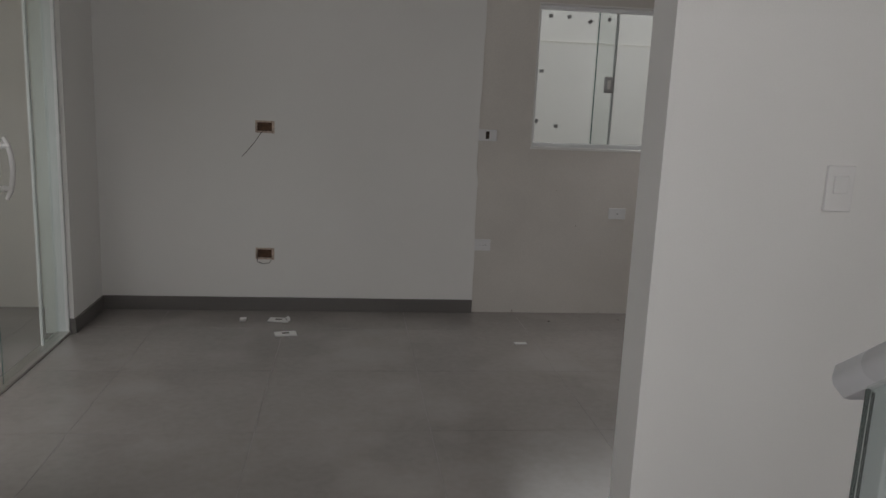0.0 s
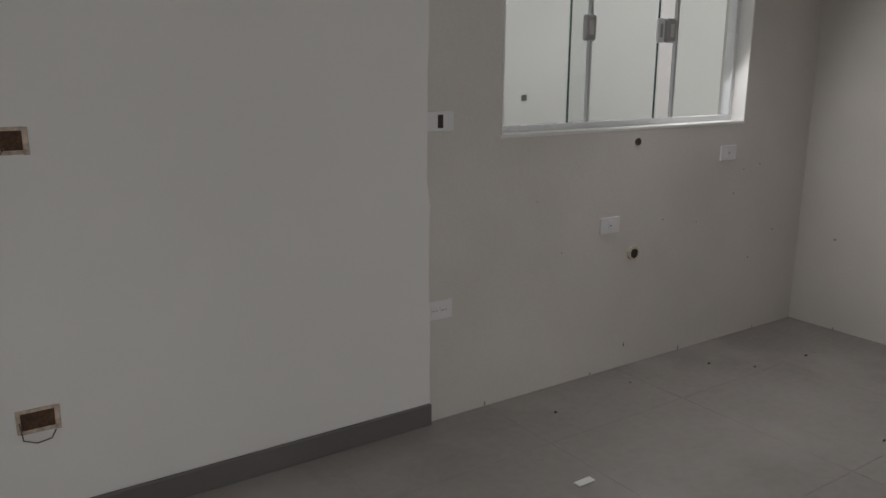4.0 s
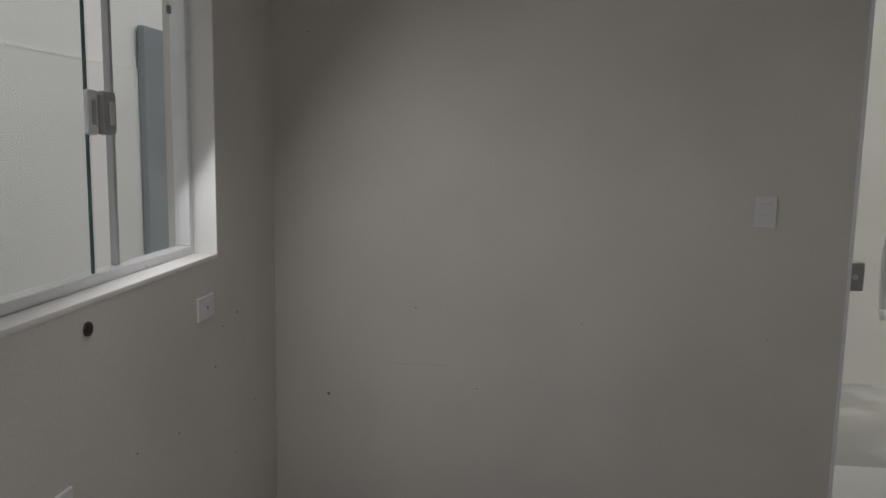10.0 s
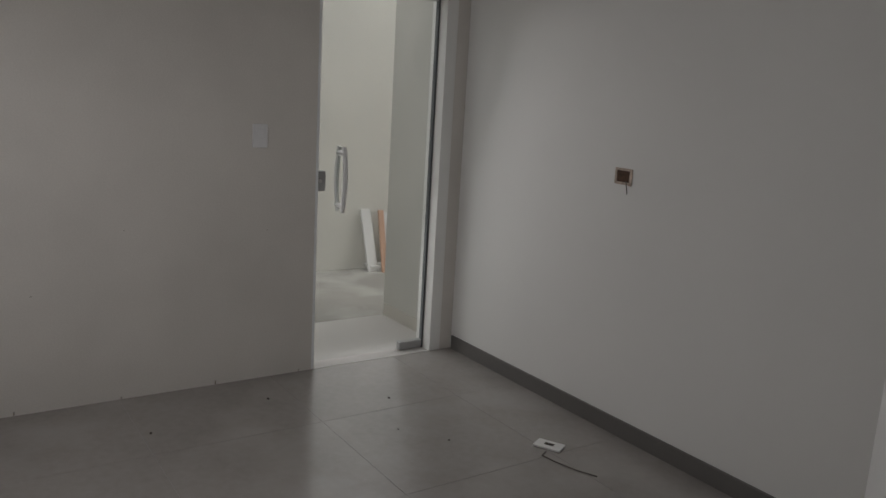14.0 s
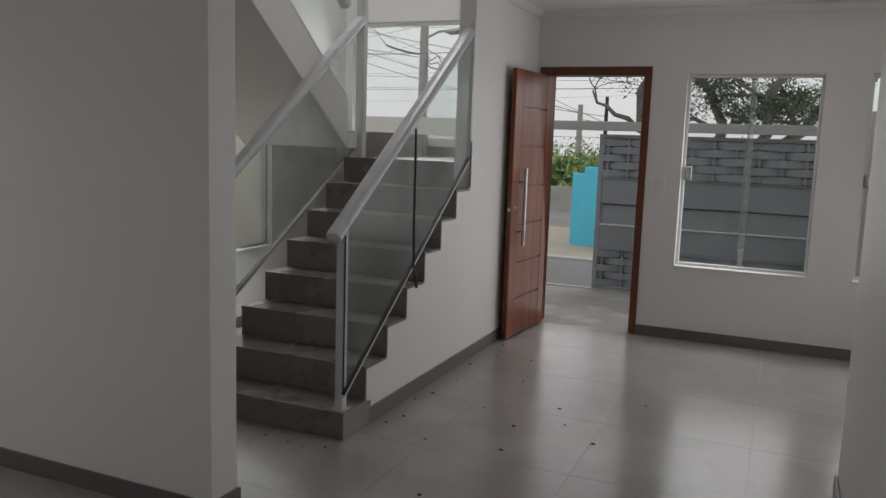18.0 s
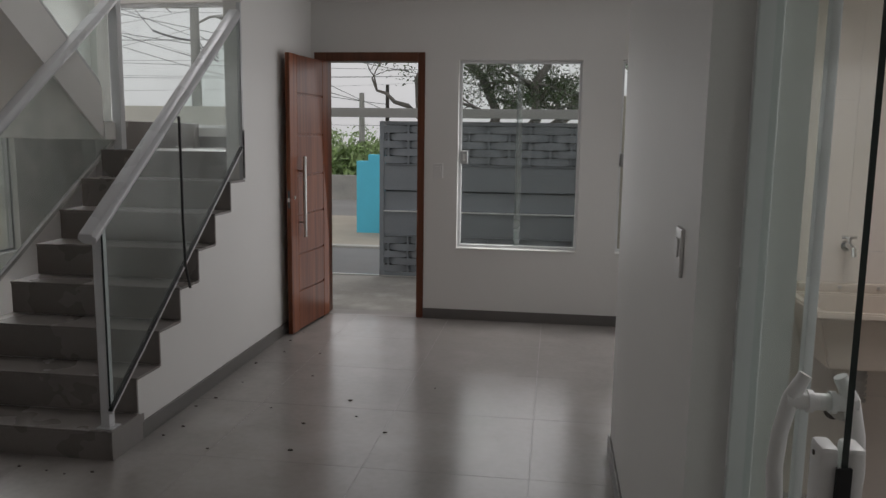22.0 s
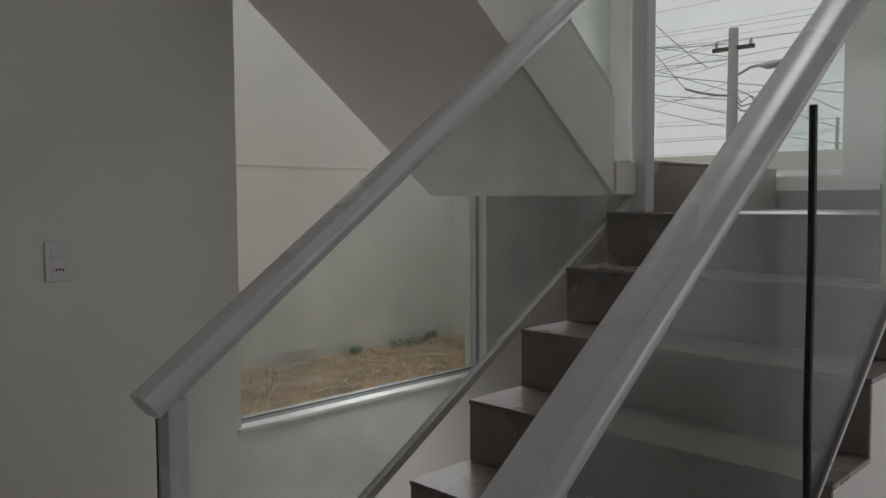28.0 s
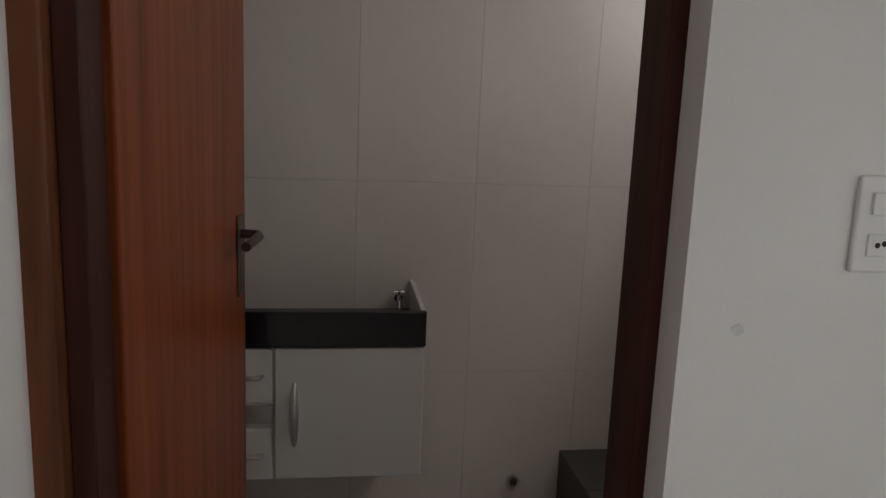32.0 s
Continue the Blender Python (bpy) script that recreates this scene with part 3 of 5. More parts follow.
def upper_flight():
    st = thing("upper_stair_flight", "white plastered upper stair flight over the window", "staircase")
    slope = 0.76
    z0, n = LAND + RISE, 10
    g = RISE / slope
    top = []
    for i in range(n):
        y = BEND - i * g
        top += [(y, z0 + i * RISE), (y, z0 + (i + 1) * RISE)]
    top += [(BEND - n * g, z0 + n * RISE)]
    low_end = 0.81
    under = [(low_end, BZ + (BEND - low_end) * slope), (BEND, BZ)]
    keep = [p for p in top if p[0] > low_end]
    keep.append((low_end, keep[-1][1]))
    bm = bmesh.new()
    add_prism(bm, [*keep, *under], "x", LX + 0.004, SL - 0.05)
    part("body", bm, PAINT, st)
    for i in range(n):
        y = BEND - i * g
        if y - g > low_end:
            part("tread", box((LX + 0.006, y - g, z0 + (i + 1) * RISE), (SL - 0.06, y + 0.015, z0 + (i + 1) * RISE + 0.013), 0.003), STEP, st)

    def slant(y, off):
        return z0 + (BEND - y) * slope + off
    ya, yb = BEND - 0.01, 0.83
    bm = bmesh.new()
    add_prism(bm, [(BEND, BZ), (low_end, BZ + (BEND - low_end) * slope), (low_end, slant(low_end, 0.23)), (BEND, slant(BEND, 0.23))], "x", SL - 0.05, SL)
    part("curb", bm, PAINT, st, "white plastered kerb beside the treads")
    bm = bmesh.new()
    add_prism(bm, [(ya, slant(ya, 0.23)), (yb, slant(yb, 0.23)), (yb, slant(yb, 0.262)), (ya, slant(ya, 0.262))], "x", SL - 0.035, SL - 0.005)
    part("glass_channel", bm, RAILALU, st)
    bm = bmesh.new()
    add_prism(bm, [(ya, slant(ya, 0.25)), (yb, slant(yb, 0.25)), (yb, slant(yb, 0.86)), (ya, slant(ya, 0.86))], "x", SL - 0.024, SL - 0.016)
    part("glass_panel", bm, RAILGLASS, st).visible_shadow = False
    part("handrail", sweep(bmesh.new(), (SL - 0.02, ya, slant(ya, 0.90)), (SL - 0.02, yb, slant(yb, 0.90)), rail_section(0.085, 0.075)), RAILALU, st)


upper_flight()


def railing(x, low, high, foot_y, post_top, label, dark_seal, top_post):
    """Handrail, newel and a glass panel that laps over the newel's outer side."""
    ob = thing("stair_railing", label, "railing")
    out = 1 if dark_seal else -1
    xg = x + out * 0.029
    part("handrail", sweep(bmesh.new(), (x, *low), (x, *high), rail_section(0.086, 0.060)), RAILALU, ob)
    part("end_cap", sweep(bmesh.new(), (x, low[0] - 0.002, low[1] - 0.0015), (x, low[0] + 0.001, low[1] + 0.0007), rail_section(0.082, 0.056)), RAILALU, ob)
    part("newel_post", box((x - 0.022, foot_y - 0.022, H1), (x + 0.022, foot_y + 0.024, post_top), 0.003), RAILALU, ob)
    part("foot_plate", box((x - 0.042, foot_y - 0.035, H1), (x + 0.042, foot_y + 0.04, H1 + 0.006), 0.002), RAILALU, ob)
    s = (high[1] - low[1]) / (high[0] - low[0])
    y0, y1 = foot_y - 0.022, top_post
    def line(y, off):
        return low[1] + (y - low[0]) * s + off
    c0, c1 = (0.27, 1.43) if dark_seal else (0.365, 1.44)
    def foot(y):
        return c0 + (y - 1.08) * (c1 - c0) / (y1 - 1.08)
    bm = bmesh.new()
    add_prism(bm, [(y0, foot(y0)), (y1, foot(y1)), (y1, line(y1, -0.03)), (y0, line(y0, -0.03))], "x", xg - 0.004, xg + 0.004)
    g = part("glass_panel", bm, RAILGLASS if dark_seal else MILKYGLASS, ob, "greenish tempered glass")
    g.visible_shadow = False
    part("glass_edge", box((xg - 0.004, y0 - 0.0016, foot(y0) + 0.004), (xg + 0.004, y0 - 0.0003, line(y0, -0.035)), 0), EDGEDARK, g, "dark green glass edge")
    bm = bmesh.new()
    low_side, half = (-0.016, 0.0105) if dark_seal else (-0.014, 0.013)
    add_prism(bm, [(y0, foot(y0) + low_side), (y1, foot(y1) + low_side), (y1, foot(y1) + (-0.002 if dark_seal else 0.013)), (y0, foot(y0) + (-0.002 if dark_seal else 0.013))], "x", xg - half, xg + half)
    part("bottom_channel", bm, RAILALU if dark_seal else CHANNEL, ob)
    if dark_seal:
        bm = bmesh.new()
        add_prism(bm, [(y0, foot(y0) - 0.002), (y1, foot(y1) - 0.002), (y1, foot(y1) + 0.011), (y0, foot(y0) + 0.011)], "x", xg - 0.011, xg + 0.011)
        part("rubber_seal", bm, RUBBER, ob, "black rubber glazing strip")
        bm = box((xg - 0.015, CORE - 0.022, LAND - 0.18), (xg + 0.012, CORE - 0.002, 2.33), 0.002)
        part("wall_channel", bm, RAILALU, ob)
        part("end_seal", box((xg + 0.0125, CORE - 0.02, level(7) + 0.01), (xg + 0.018, CORE - 0.003, level(7) + 0.32), 0.001), RUBBER, ob, "black rubber end strip")
    part("glass_seal", box((x + out * 0.0225, y0 + 0.001, foot(y0) + 0.02), (xg - out * 0.0045, y0 + 0.007, post_top - 0.03), 0), RUBBER, ob, "dark sealing strip")
    return ob


railing(2.532, (0.955, 1.045), (2.66, 2.261), 1.045, 1.085, "white aluminium stair railing with glass, by the entrance", True, CORE - 0.004)
lr = railing(1.585, (0.975, 1.025), (2.86, 2.395), 1.035, 1.03, "white aluminium stair railing with glass, by the window", False, 2.84)
part("landing_post", box((1.555, 2.85, LAND), (1.62, 2.91, 3.3), 0.004), RAILALU, lr)
cable = tube([(2.602, 1.72, 1.60), (2.605, 1.72, 1.35), (2.602, 1.725, 1.05), (2.604, 1.735, 0.80), (2.612, 1.765, 0.672)], 0.0075, 8)
single("hanging_strip", cable, RUBBER, "loose black rubber glazing strip hanging from the handrail", "rubber strip")


# ---- windows and doors ----
def sliding_window(name, u0, u1, z0, z1, y, label, panes=2, face=-1, latches=(), beads=(), depth=0.05, fix="y", edges=(), seals=(), spans=(), f=0.028, mat=None):
    """A glazed frame in the plane y (or x): outer frame, one mesh per pane and profile."""
    ob = thing(name, label, "window")
    tagged(ob, kind="structure")
    def bx(u, v, d0, zz0, zz1, d1, bev=0.003):
        return box((u, y + d0, zz0), (v, y + d1, zz1), bev) if fix == "y" else box((y + d0, u, zz0), (y + d1, v, zz1), bev)
    mat = mat or ALU
    part("window_frame", bx(u0, u1, -depth / 2, z0, z0 + f, depth / 2), mat, ob)
    part("window_frame", bx(u0, u1, -depth / 2, z1 - f, z1, depth / 2), mat, ob)
    part("window_frame", bx(u0, u0 + f, -depth / 2, z0 + f, z1 - f, depth / 2), mat, ob)
    part("window_frame", bx(u1 - f, u1, -depth / 2, z0 + f, z1 - f, depth / 2), mat, ob)
    w = (u1 - u0 - 2 * f) / panes
    for i, (a, b) in enumerate(spans or [(u0 + f + k * w, u0 + f + (k + 1) * w) for k in range(panes)]):
        off = 0.010 if i % 2 else -0.010
        p = part("pane", bx(a - 0.012, b + 0.012, off - 0.003, z0 + f - 0.004, z1 - f + 0.004, off + 0.003, 0), GLASS, ob)
        p.visible_shadow = False
    for u in beads:
        part("glass_edge_profile", bx(u - 0.008, u + 0.008, -0.02, z0 + f, z1 - f, 0.0), BEAD, ob)
    for u in seals:
        part("seal_strip", bx(u - 0.024, u + 0.024, -0.017, z0 + f, z1 - f, -0.014, 0), CLOUDY, ob, "cloudy plastic sealing strip")
    for u in edges:
        part("glass_edge", bx(u - 0.003, u + 0.003, 0.005, z0 + f, z1 - f, 0.013, 0.001), EDGE, ob, "dark green glass edge")
    for u, z in latches:
        k = part("latch", bx(u - 0.032, u + 0.032, face * 0.045, z - 0.055, z + 0.055, face * 0.016, 0.012), LATCH, ob, "grey plastic sliding latch")
        if spans and u < 1.3:
            part("latch_plate", bx(u + 0.033, u + 0.080, face * 0.030, z - 0.055, z + 0.055, face * 0.016, 0.006), ALU, ob, "white keeper plate")
            part("latch_slot", bx(u + 0.050, u + 0.066, face * 0.032, z - 0.03, z + 0.03, face * 0.0305, 0), LATCH, k, "grey slot")
        part("latch_grip", bx(u - 0.008, u + 0.014, face * 0.05, z - 0.03, z + 0.03, face * 0.045, 0.004), STEEL, k)
    return ob


sliding_window("window_front", 3.79, 4.765, 0.60, 2.112, FY + 0.10, "white aluminium window with two sliding panes", 2, -1, [(3.835, 1.34)], seals=[4.278], edges=[4.262], f=0.022)
sliding_window("window_front_right", 5.07, 6.045, 0.60, 2.112, FY + 0.10, "white aluminium window with two sliding panes", 2, -1, [(5.115, 1.34)], seals=[5.558], edges=[5.542], f=0.022)
sliding_window("window_kitchen", 0.59, 2.145, 1.148, 2.075, KB - 0.10, "white aluminium kitchen window with three panes", 3, 1, [(1.625, 1.578), (1.11, 1.578)], [1.582, 1.02], edges=[1.715, 1.165], spans=[(0.618, 1.02), (1.165, 1.715), (1.594, 2.117)])
sliding_window("window_landing", 0.80, 1.885, 1.545, 2.575, FY + 0.09, "white aluminium landing window with a fixed pane", 1)
sliding_window("window_stairs", 1.757, 3.088, 0.622, 4.2, LX - 0.07, "tall grey aluminium stair window with a fixed pane", 1, fix="x", f=0.014, mat=BEAD)
gx = LX - 0.046
for a, b in (((gx, 3.066, 0.636), (gx + 0.002, 3.073, 4.18)), ((gx, 1.7715, 0.636), (gx + 0.002, 1.777, 4.18)), ((gx, 1.777, 0.636), (gx + 0.002, 3.066, 0.642))):
    part("gasket", box(a, b), DARKALU, bpy.data.objects["window_stairs"], "dark rubber glazing gasket")
for nm, a, b in (("window_sill_front", (3.79, FY - 0.012, 0.586), (4.765, FY + 0.075, 0.602)), ("window_sill_front_right", (5.07, FY - 0.012, 0.586), (6.045, FY + 0.075, 0.602)),
                 ("window_sill_kitchen", (0.58, KB - 0.075, 1.134), (2.155, KB + 0.002, 1.150)), ("window_sill_stairs", (LX - 0.045, 1.742, 0.606), (LX + 0.012, 3.098, 0.624))):
    structure(nm, box(a, b, 0.003), PAINT, "narrow white window sill", "window sill")


bm = box((0.585, KB - 0.085, 1.145), (0.594, KB + 0.003, 2.08), 0.001)
add_box(bm, (2.141, KB - 0.085, 1.145), (2.150, KB + 0.003, 2.08), 0.001)
add_box(bm, (0.594, KB - 0.085, 2.071), (2.141, KB + 0.003, 2.08), 0.001)
structure("window_reveal_kitchen", bm, PAINT, "white painted window reveal", "window reveal")


def front_door():
    fr = thing("entrance_door", "open reddish brown wooden entrance door with a long steel pull", "door")
    y0, y1 = FY - 0.012, FY + 0.16
    part("door_frame", box((2.60, y0, 0), (2.695, y1, 2.17), 0.004), FRAMEWOOD, fr)
    part("door_frame", box((3.46, y0, 0), (3.518, y1, 2.17), 0.004), FRAMEWOOD, fr)
    part("door_frame", box((2.695, y0, 2.10), (3.46, y1, 2.17), 0.004), FRAMEWOOD, fr)
    ang = math.radians(-95)
    m = Matrix.Translation((2.705, FY - 0.03, 0.012)) @ Matrix.Rotation(ang, 4, "Z")
    W, H, T = 0.76, 2.08, 0.035
    def lb(a, b, bev=0.003):
        return box(a, b, bev, m)
    leaf = part("door_leaf", lb((0, -T / 2 + 0.010, 0), (W, T / 2 - 0.010, H)), DOORWOOD, fr)
    part("stile", lb((0, -T / 2, 0), (0.115, T / 2, H), 0.004), DOORWOOD, leaf)
    part("stile", lb((W - 0.13, -T / 2, 0), (W, T / 2, H), 0.004), DOORWOOD, leaf)
    rows = [0.0, 0.308, 0.594, 0.895, 1.188, 1.492, 1.793, H]
    for a, b in zip(rows, rows[1:]):
        part("panel", lb((0.1155, -T / 2 + 0.0005, a + 0.007), (W - 0.1305, T / 2 - 0.0005, b - 0.007), 0.005), DOORWOOD, leaf)
    for s in (-1, 1):
        part("pull_handle", add_tube(bmesh.new(), [m @ Vector((0.60, s * 0.06, 0.726)), m @ Vector((0.60, s * 0.06, 1.332))], 0.014, 12), STEEL, leaf, "long brushed steel pull")
        for z in (0.836, 1.224):
            part("pull_mount", add_tube(bmesh.new(), [m @ Vector((0.60, s * T / 2, z)), m @ Vector((0.60, s * 0.06, z))], 0.009, 8), STEEL, leaf)
    part("lock_plate", lb((W - 0.001, -0.009, 0.955), (W + 0.002, 0.009, 1.085), 0.001), DARKALU, leaf)
    part("lock_cylinder", add_tube(bmesh.new(), [m @ Vector((W - 0.06, -T / 2 - 0.008, 1.03)), m @ Vector((W - 0.06, T / 2 + 0.008, 1.03))], 0.013, 12), STEEL, leaf)
    part("latch_bolt", lb((W, -0.008, 1.00), (W + 0.012, 0.008, 1.03), 0.002), STEEL, leaf)
    for z in (0.22, 1.05, 1.85):
        part("hinge", add_tube(bmesh.new(), [(2.70, FY - 0.025, z - 0.05), (2.70, FY - 0.025, z + 0.05)], 0.008, 8), STEEL, fr)
    return fr


front_door()

# ---- kitchen and yard door ----
def yard_door():
    ob = thing("glass_yard_door", "closed clear glass pivot door with white handles", "glass door")
    x = -0.085
    part("jamb", box((-0.152, -0.935, 0), (-0.001, -0.918, 2.13), 0.002), ALU, ob)
    part("jamb", box((-0.152, -0.158, 0), (0.004, -0.084, 2.13), 0.002), PAINT, ob, "white jamb board")
    part("jamb_profile", box((x - 0.014, -0.171, 0), (x + 0.014, -0.159, 2.13), 0.002), DARKALU, ob, "dark aluminium profile")
    part("head_profile", box((x - 0.02, -0.918, 2.105), (x + 0.02, -0.172, 2.13), 0.002), ALU, ob)
    g = part("glass_leaf", box((x - 0.005, -0.915, 0.012), (x + 0.005, -0.173, 2.10)), GLASS, ob)
    g.visible_shadow = False
    for z0, z1 in ((0.005, 0.055), (2.05, 2.10)):
        part("pivot_hinge", box((x - 0.02, -0.33, z0), (x + 0.02, -0.173, z1), 0.006), LATCH, ob, "grey pivot hinge cover")
    lock = part("lock_box", box((x - 0.02, -0.915, 0.985), (x + 0.022, -0.845, 1.095), 0.006), LATCH, ob, "grey glass door lock")
    part("keyhole", tube([(x + 0.022, -0.88, 1.04), (x + 0.027, -0.88, 1.04)], 0.011, 10), STEEL, lock)
    for s in (-1, 1):
        pts = [(x + s * (0.03 + 0.025 * math.sin(math.pi * k / 8)), -0.745 + 0.0 * k, 0.865 + 0.36 * k / 8) for k in range(9)]
        h = part("handle", tube(pts, [0.012, 0.013, 0.014, 0.014, 0.014, 0.014, 0.014, 0.013, 0.012], 10), PLASTIC, ob, "white curved pull handle")
        for z in (0.90, 1.19):
            part("handle_mount", tube([(x, -0.745, z), (x + s * 0.045, -0.745, z)], 0.014, 10), PLASTIC, h)
    part("threshold", box((-0.152, -0.935, -0.012), (0.0, -0.085, 0.001), 0.001), STEPTILE, ob)
    return ob


STEPTILE = surface("pale_step_tile", (0.56, 0.535, 0.515), 0.4, 0.04, 2, 40, 0.0003)
yard_door()


def wall_plate(at, face, w, h, label, kind, category="wall plate", mat=None):
    """A wall plate with what it holds: kind 'switch', 'socket', 'pair', 'combo' or 'blank'. face: the wall's way out, '+y', '-y', '+x' or '-x'."""
    turn = {"+y": 180, "-y": 0, "+x": 90, "-x": -90}[face]
    ob = thing("switch_plate" if kind in ("switch", "combo") else "socket_plate", label, category, at, "wall plates", turn)
    mat = mat or PLASTIC
    p = part("plate", box((-w / 2, -0.009, -h / 2), (w / 2, 0.0, h / 2), 0.003), mat, ob)
    if kind == "switch":
        part("rocker", box((-0.02, -0.014, -0.012), (0.02, -0.009, 0.034), 0.003), mat, p)
    if kind == "combo":
        part("rocker", box((-0.022, -0.013, 0.012), (0.022, -0.009, 0.04), 0.003), mat, p)
    if kind in ("socket", "combo"):
        z = -0.025 if kind == "combo" else 0
        part("socket", box((-0.022, -0.012, z - 0.014), (0.022, -0.009, z + 0.014), 0.003), mat, p)
        for dx in (-0.009, 0, 0.009):
            part("pin_hole", tube([(dx, -0.0122, z + (0.002 if dx == 0 else 0)), (dx, -0.0128, z + (0.002 if dx == 0 else 0))], 0.0036, 8), HOLE, p)
    if kind == "pair":
        for c in (-0.022, 0.022):
            k = part("socket", box((c - 0.018, -0.012, -0.016), (c + 0.018, -0.009, 0.016), 0.003), mat, p)
            for dx in (-0.007, 0.007):
                part("pin_hole", tube([(c + dx, -0.0122, 0), (c + dx, -0.0128, 0)], 0.0026, 8), HOLE, k)
    if kind == "blank":
        part("cable_hole", box((-0.012, -0.0115, -0.025), (0.012, -0.009, 0.025), 0.001), HOLE, p, "dark open module slot")
    if kind == "single":
        part("module", box((-0.013, -0.012, -0.02), (0.013, -0.009, 0.02), 0.002), mat, p)
        part("pin_hole", tube([(0, -0.0122, 0), (0, -0.0128, 0)], 0.004, 8), HOLE, p)
    return ob


wall_plate((2.448, KB, 1.215), "+y", 0.125, 0.075, "white wall plate with an empty module slot on bare plaster", "blank", mat=PLATE)
wall_plate((2.45, KB, 0.474), "+y", 0.125, 0.078, "white double socket plate on bare plaster", "pair", mat=PLATE)
wall_plate((1.515, KB, 0.712), "+y", 0.12, 0.075, "white single socket plate near the sink drain", "single", mat=PLATE)
wall_plate((0.70, KB, 0.995), "+y", 0.12, 0.075, "white single socket plate near the room corner", "single", mat=PLATE)
wall_plate((0.0, -1.245, 1.282), "+x", 0.078, 0.118, "white light switch plate beside the yard door", "switch", mat=PLATE)
wall_plate((LX, 1.149, 1.26), "+x", 0.078, 0.12, "white plate with switch and socket on the painted wall", "combo")
wall_plate((2.082, PT, 1.273), "+y", 0.078, 0.12, "white light switch plate on the partition", "switch")
wall_plate((3.633, FY, 1.23), "-y", 0.078, 0.12, "white light switch plate beside the entrance", "switch")
wall_plate((PIER, -0.27, 1.25), "-x", 0.078, 0.12, "white light switch plate beside the laundry opening", "switch")


def open_box(at, face, w, h, wires, label):
    turn = {"+y": 180, "-y": 0, "+x": 90}[face]
    ob = thing("junction_box", label, "junction box", at, "open wall boxes", turn)
    part("recess", box((-w / 2, -0.002, -h / 2), (w / 2, 0.0, h / 2)), BOXIN, ob)
    for a, b in (((-w / 2 - 0.008, -h / 2 - 0.006), (-w / 2 + 0.004, h / 2 + 0.008)), ((w / 2 - 0.004, -h / 2 - 0.01), (w / 2 + 0.012, h / 2 + 0.006)), ((-w / 2, h / 2 - 0.004), (w / 2, h / 2 + 0.007)), ((-w / 2, -h / 2 - 0.008), (w / 2, -h / 2 + 0.004))):
        part("box_rim", box((a[0], -0.005, a[1]), (b[0], -0.001, b[1]), 0.001), RIM, ob, "chipped orange plastic rim")
    for pts in wires:
        part("wire", tube(pts, 0.0022, 6), WIRE, ob, "loose brown wire")
    return ob


# Dark brown with strong mottling, for the flat inside of open boxes.
BOXIN = surface("brown_box_inside", (0.085, 0.045, 0.025), 0.8, 0.5, 40, 160, 0.004)
RIM = surface("chipped_box_rim", (0.52, 0.42, 0.35), 0.8, 0.3, 30, 120, 0.001)
WIRE = surface("wire_sheath", (0.09, 0.075, 0.065), 0.5, 0.2, 20, 90, 0.0)
open_box((3.895, KB + 0.012, 1.215), "+y", 0.10, 0.062, [[(0.0, -0.004, -0.02), (-0.02, -0.03, -0.04), (-0.06, -0.05, -0.10), (-0.10, -0.055, -0.15), (-0.135, -0.05, -0.19)]], "open orange wall box with a loose hanging wire")
open_box((3.895, KB + 0.012, 0.387), "+y", 0.10, 0.062, [[(-0.05, -0.004, 0.0), (-0.045, -0.02, -0.05), (-0.01, -0.022, -0.065), (0.03, -0.02, -0.06), (0.045, -0.01, -0.04)]], "open orange wall box with a wire loop")
open_box((1.292, 0.0, 1.217), "-y", 0.085, 0.06, [[(0.02, -0.004, -0.02), (0.04, -0.02, -0.04), (0.055, -0.03, -0.06), (0.058, -0.03, -0.075)]], "open orange wall box on the white partition")


def pipe_stub(at, r, deep, label, mat, inner):
    ob = thing("pipe_stub", label, "pipe", at, "kitchen pipe stubs")
    part("collar", tube([(0, 0.001, 0), (0, deep, 0)], r, 18), mat, ob)
    part("mouth", tube([(0, deep, 0), (0, deep + 0.001, 0)], r * 0.72, 16), HOLE, ob)
    return ob


pipe_stub((1.358, KB, 1.083), 0.017, 0.006, "capped water outlet under the kitchen window", surface("dark_fitting", (0.05, 0.045, 0.04), 0.5), 0.01)
pipe_stub((1.357, KB, 0.563), 0.032, 0.02, "beige drain pipe stub in the kitchen wall", surface("drain_collar", (0.55, 0.50, 0.40), 0.6), 0.02)
single("plaster_chip", box((1.371, KB - 0.001, 0.10), (1.375, KB + 0.002, 0.118), 0.0005), HOLE, "small dark crack low in the plaster", "crack")

# litter on the floor
def floor_plate(at, turn, label):
    ob = thing("loose_wall_plate", label, "wall plate", at, "loose wall plates", turn)
    p = part("plate", box((-0.065, -0.04, 0.001), (0.065, 0.04, 0.010), 0.003), PLASTIC, ob)
    part("module_slot", box((-0.022, -0.011, 0.0101), (0.022, 0.011, 0.0113)), HOLE, p)
    return ob


floor_plate((3.715, -2.57, 0), 12, "white wall plate lying on the grey floor")
floor_plate((3.78, -2.86, 0), -8, "white wall plate lying by the skirting")
floor_plate((1.36, -0.376, 0), 28, "white wall plate with a wire by the partition")
single("loose_wire", tube([(1.40, -0.43, 0.004), (1.42, -0.47, 0.004), (1.50, -0.46, 0.005), (1.60, -0.43, 0.004), (1.68, -0.39, 0.004)], 0.003, 6), WIRE, "dark loose wire lying beside the plate", "wire")


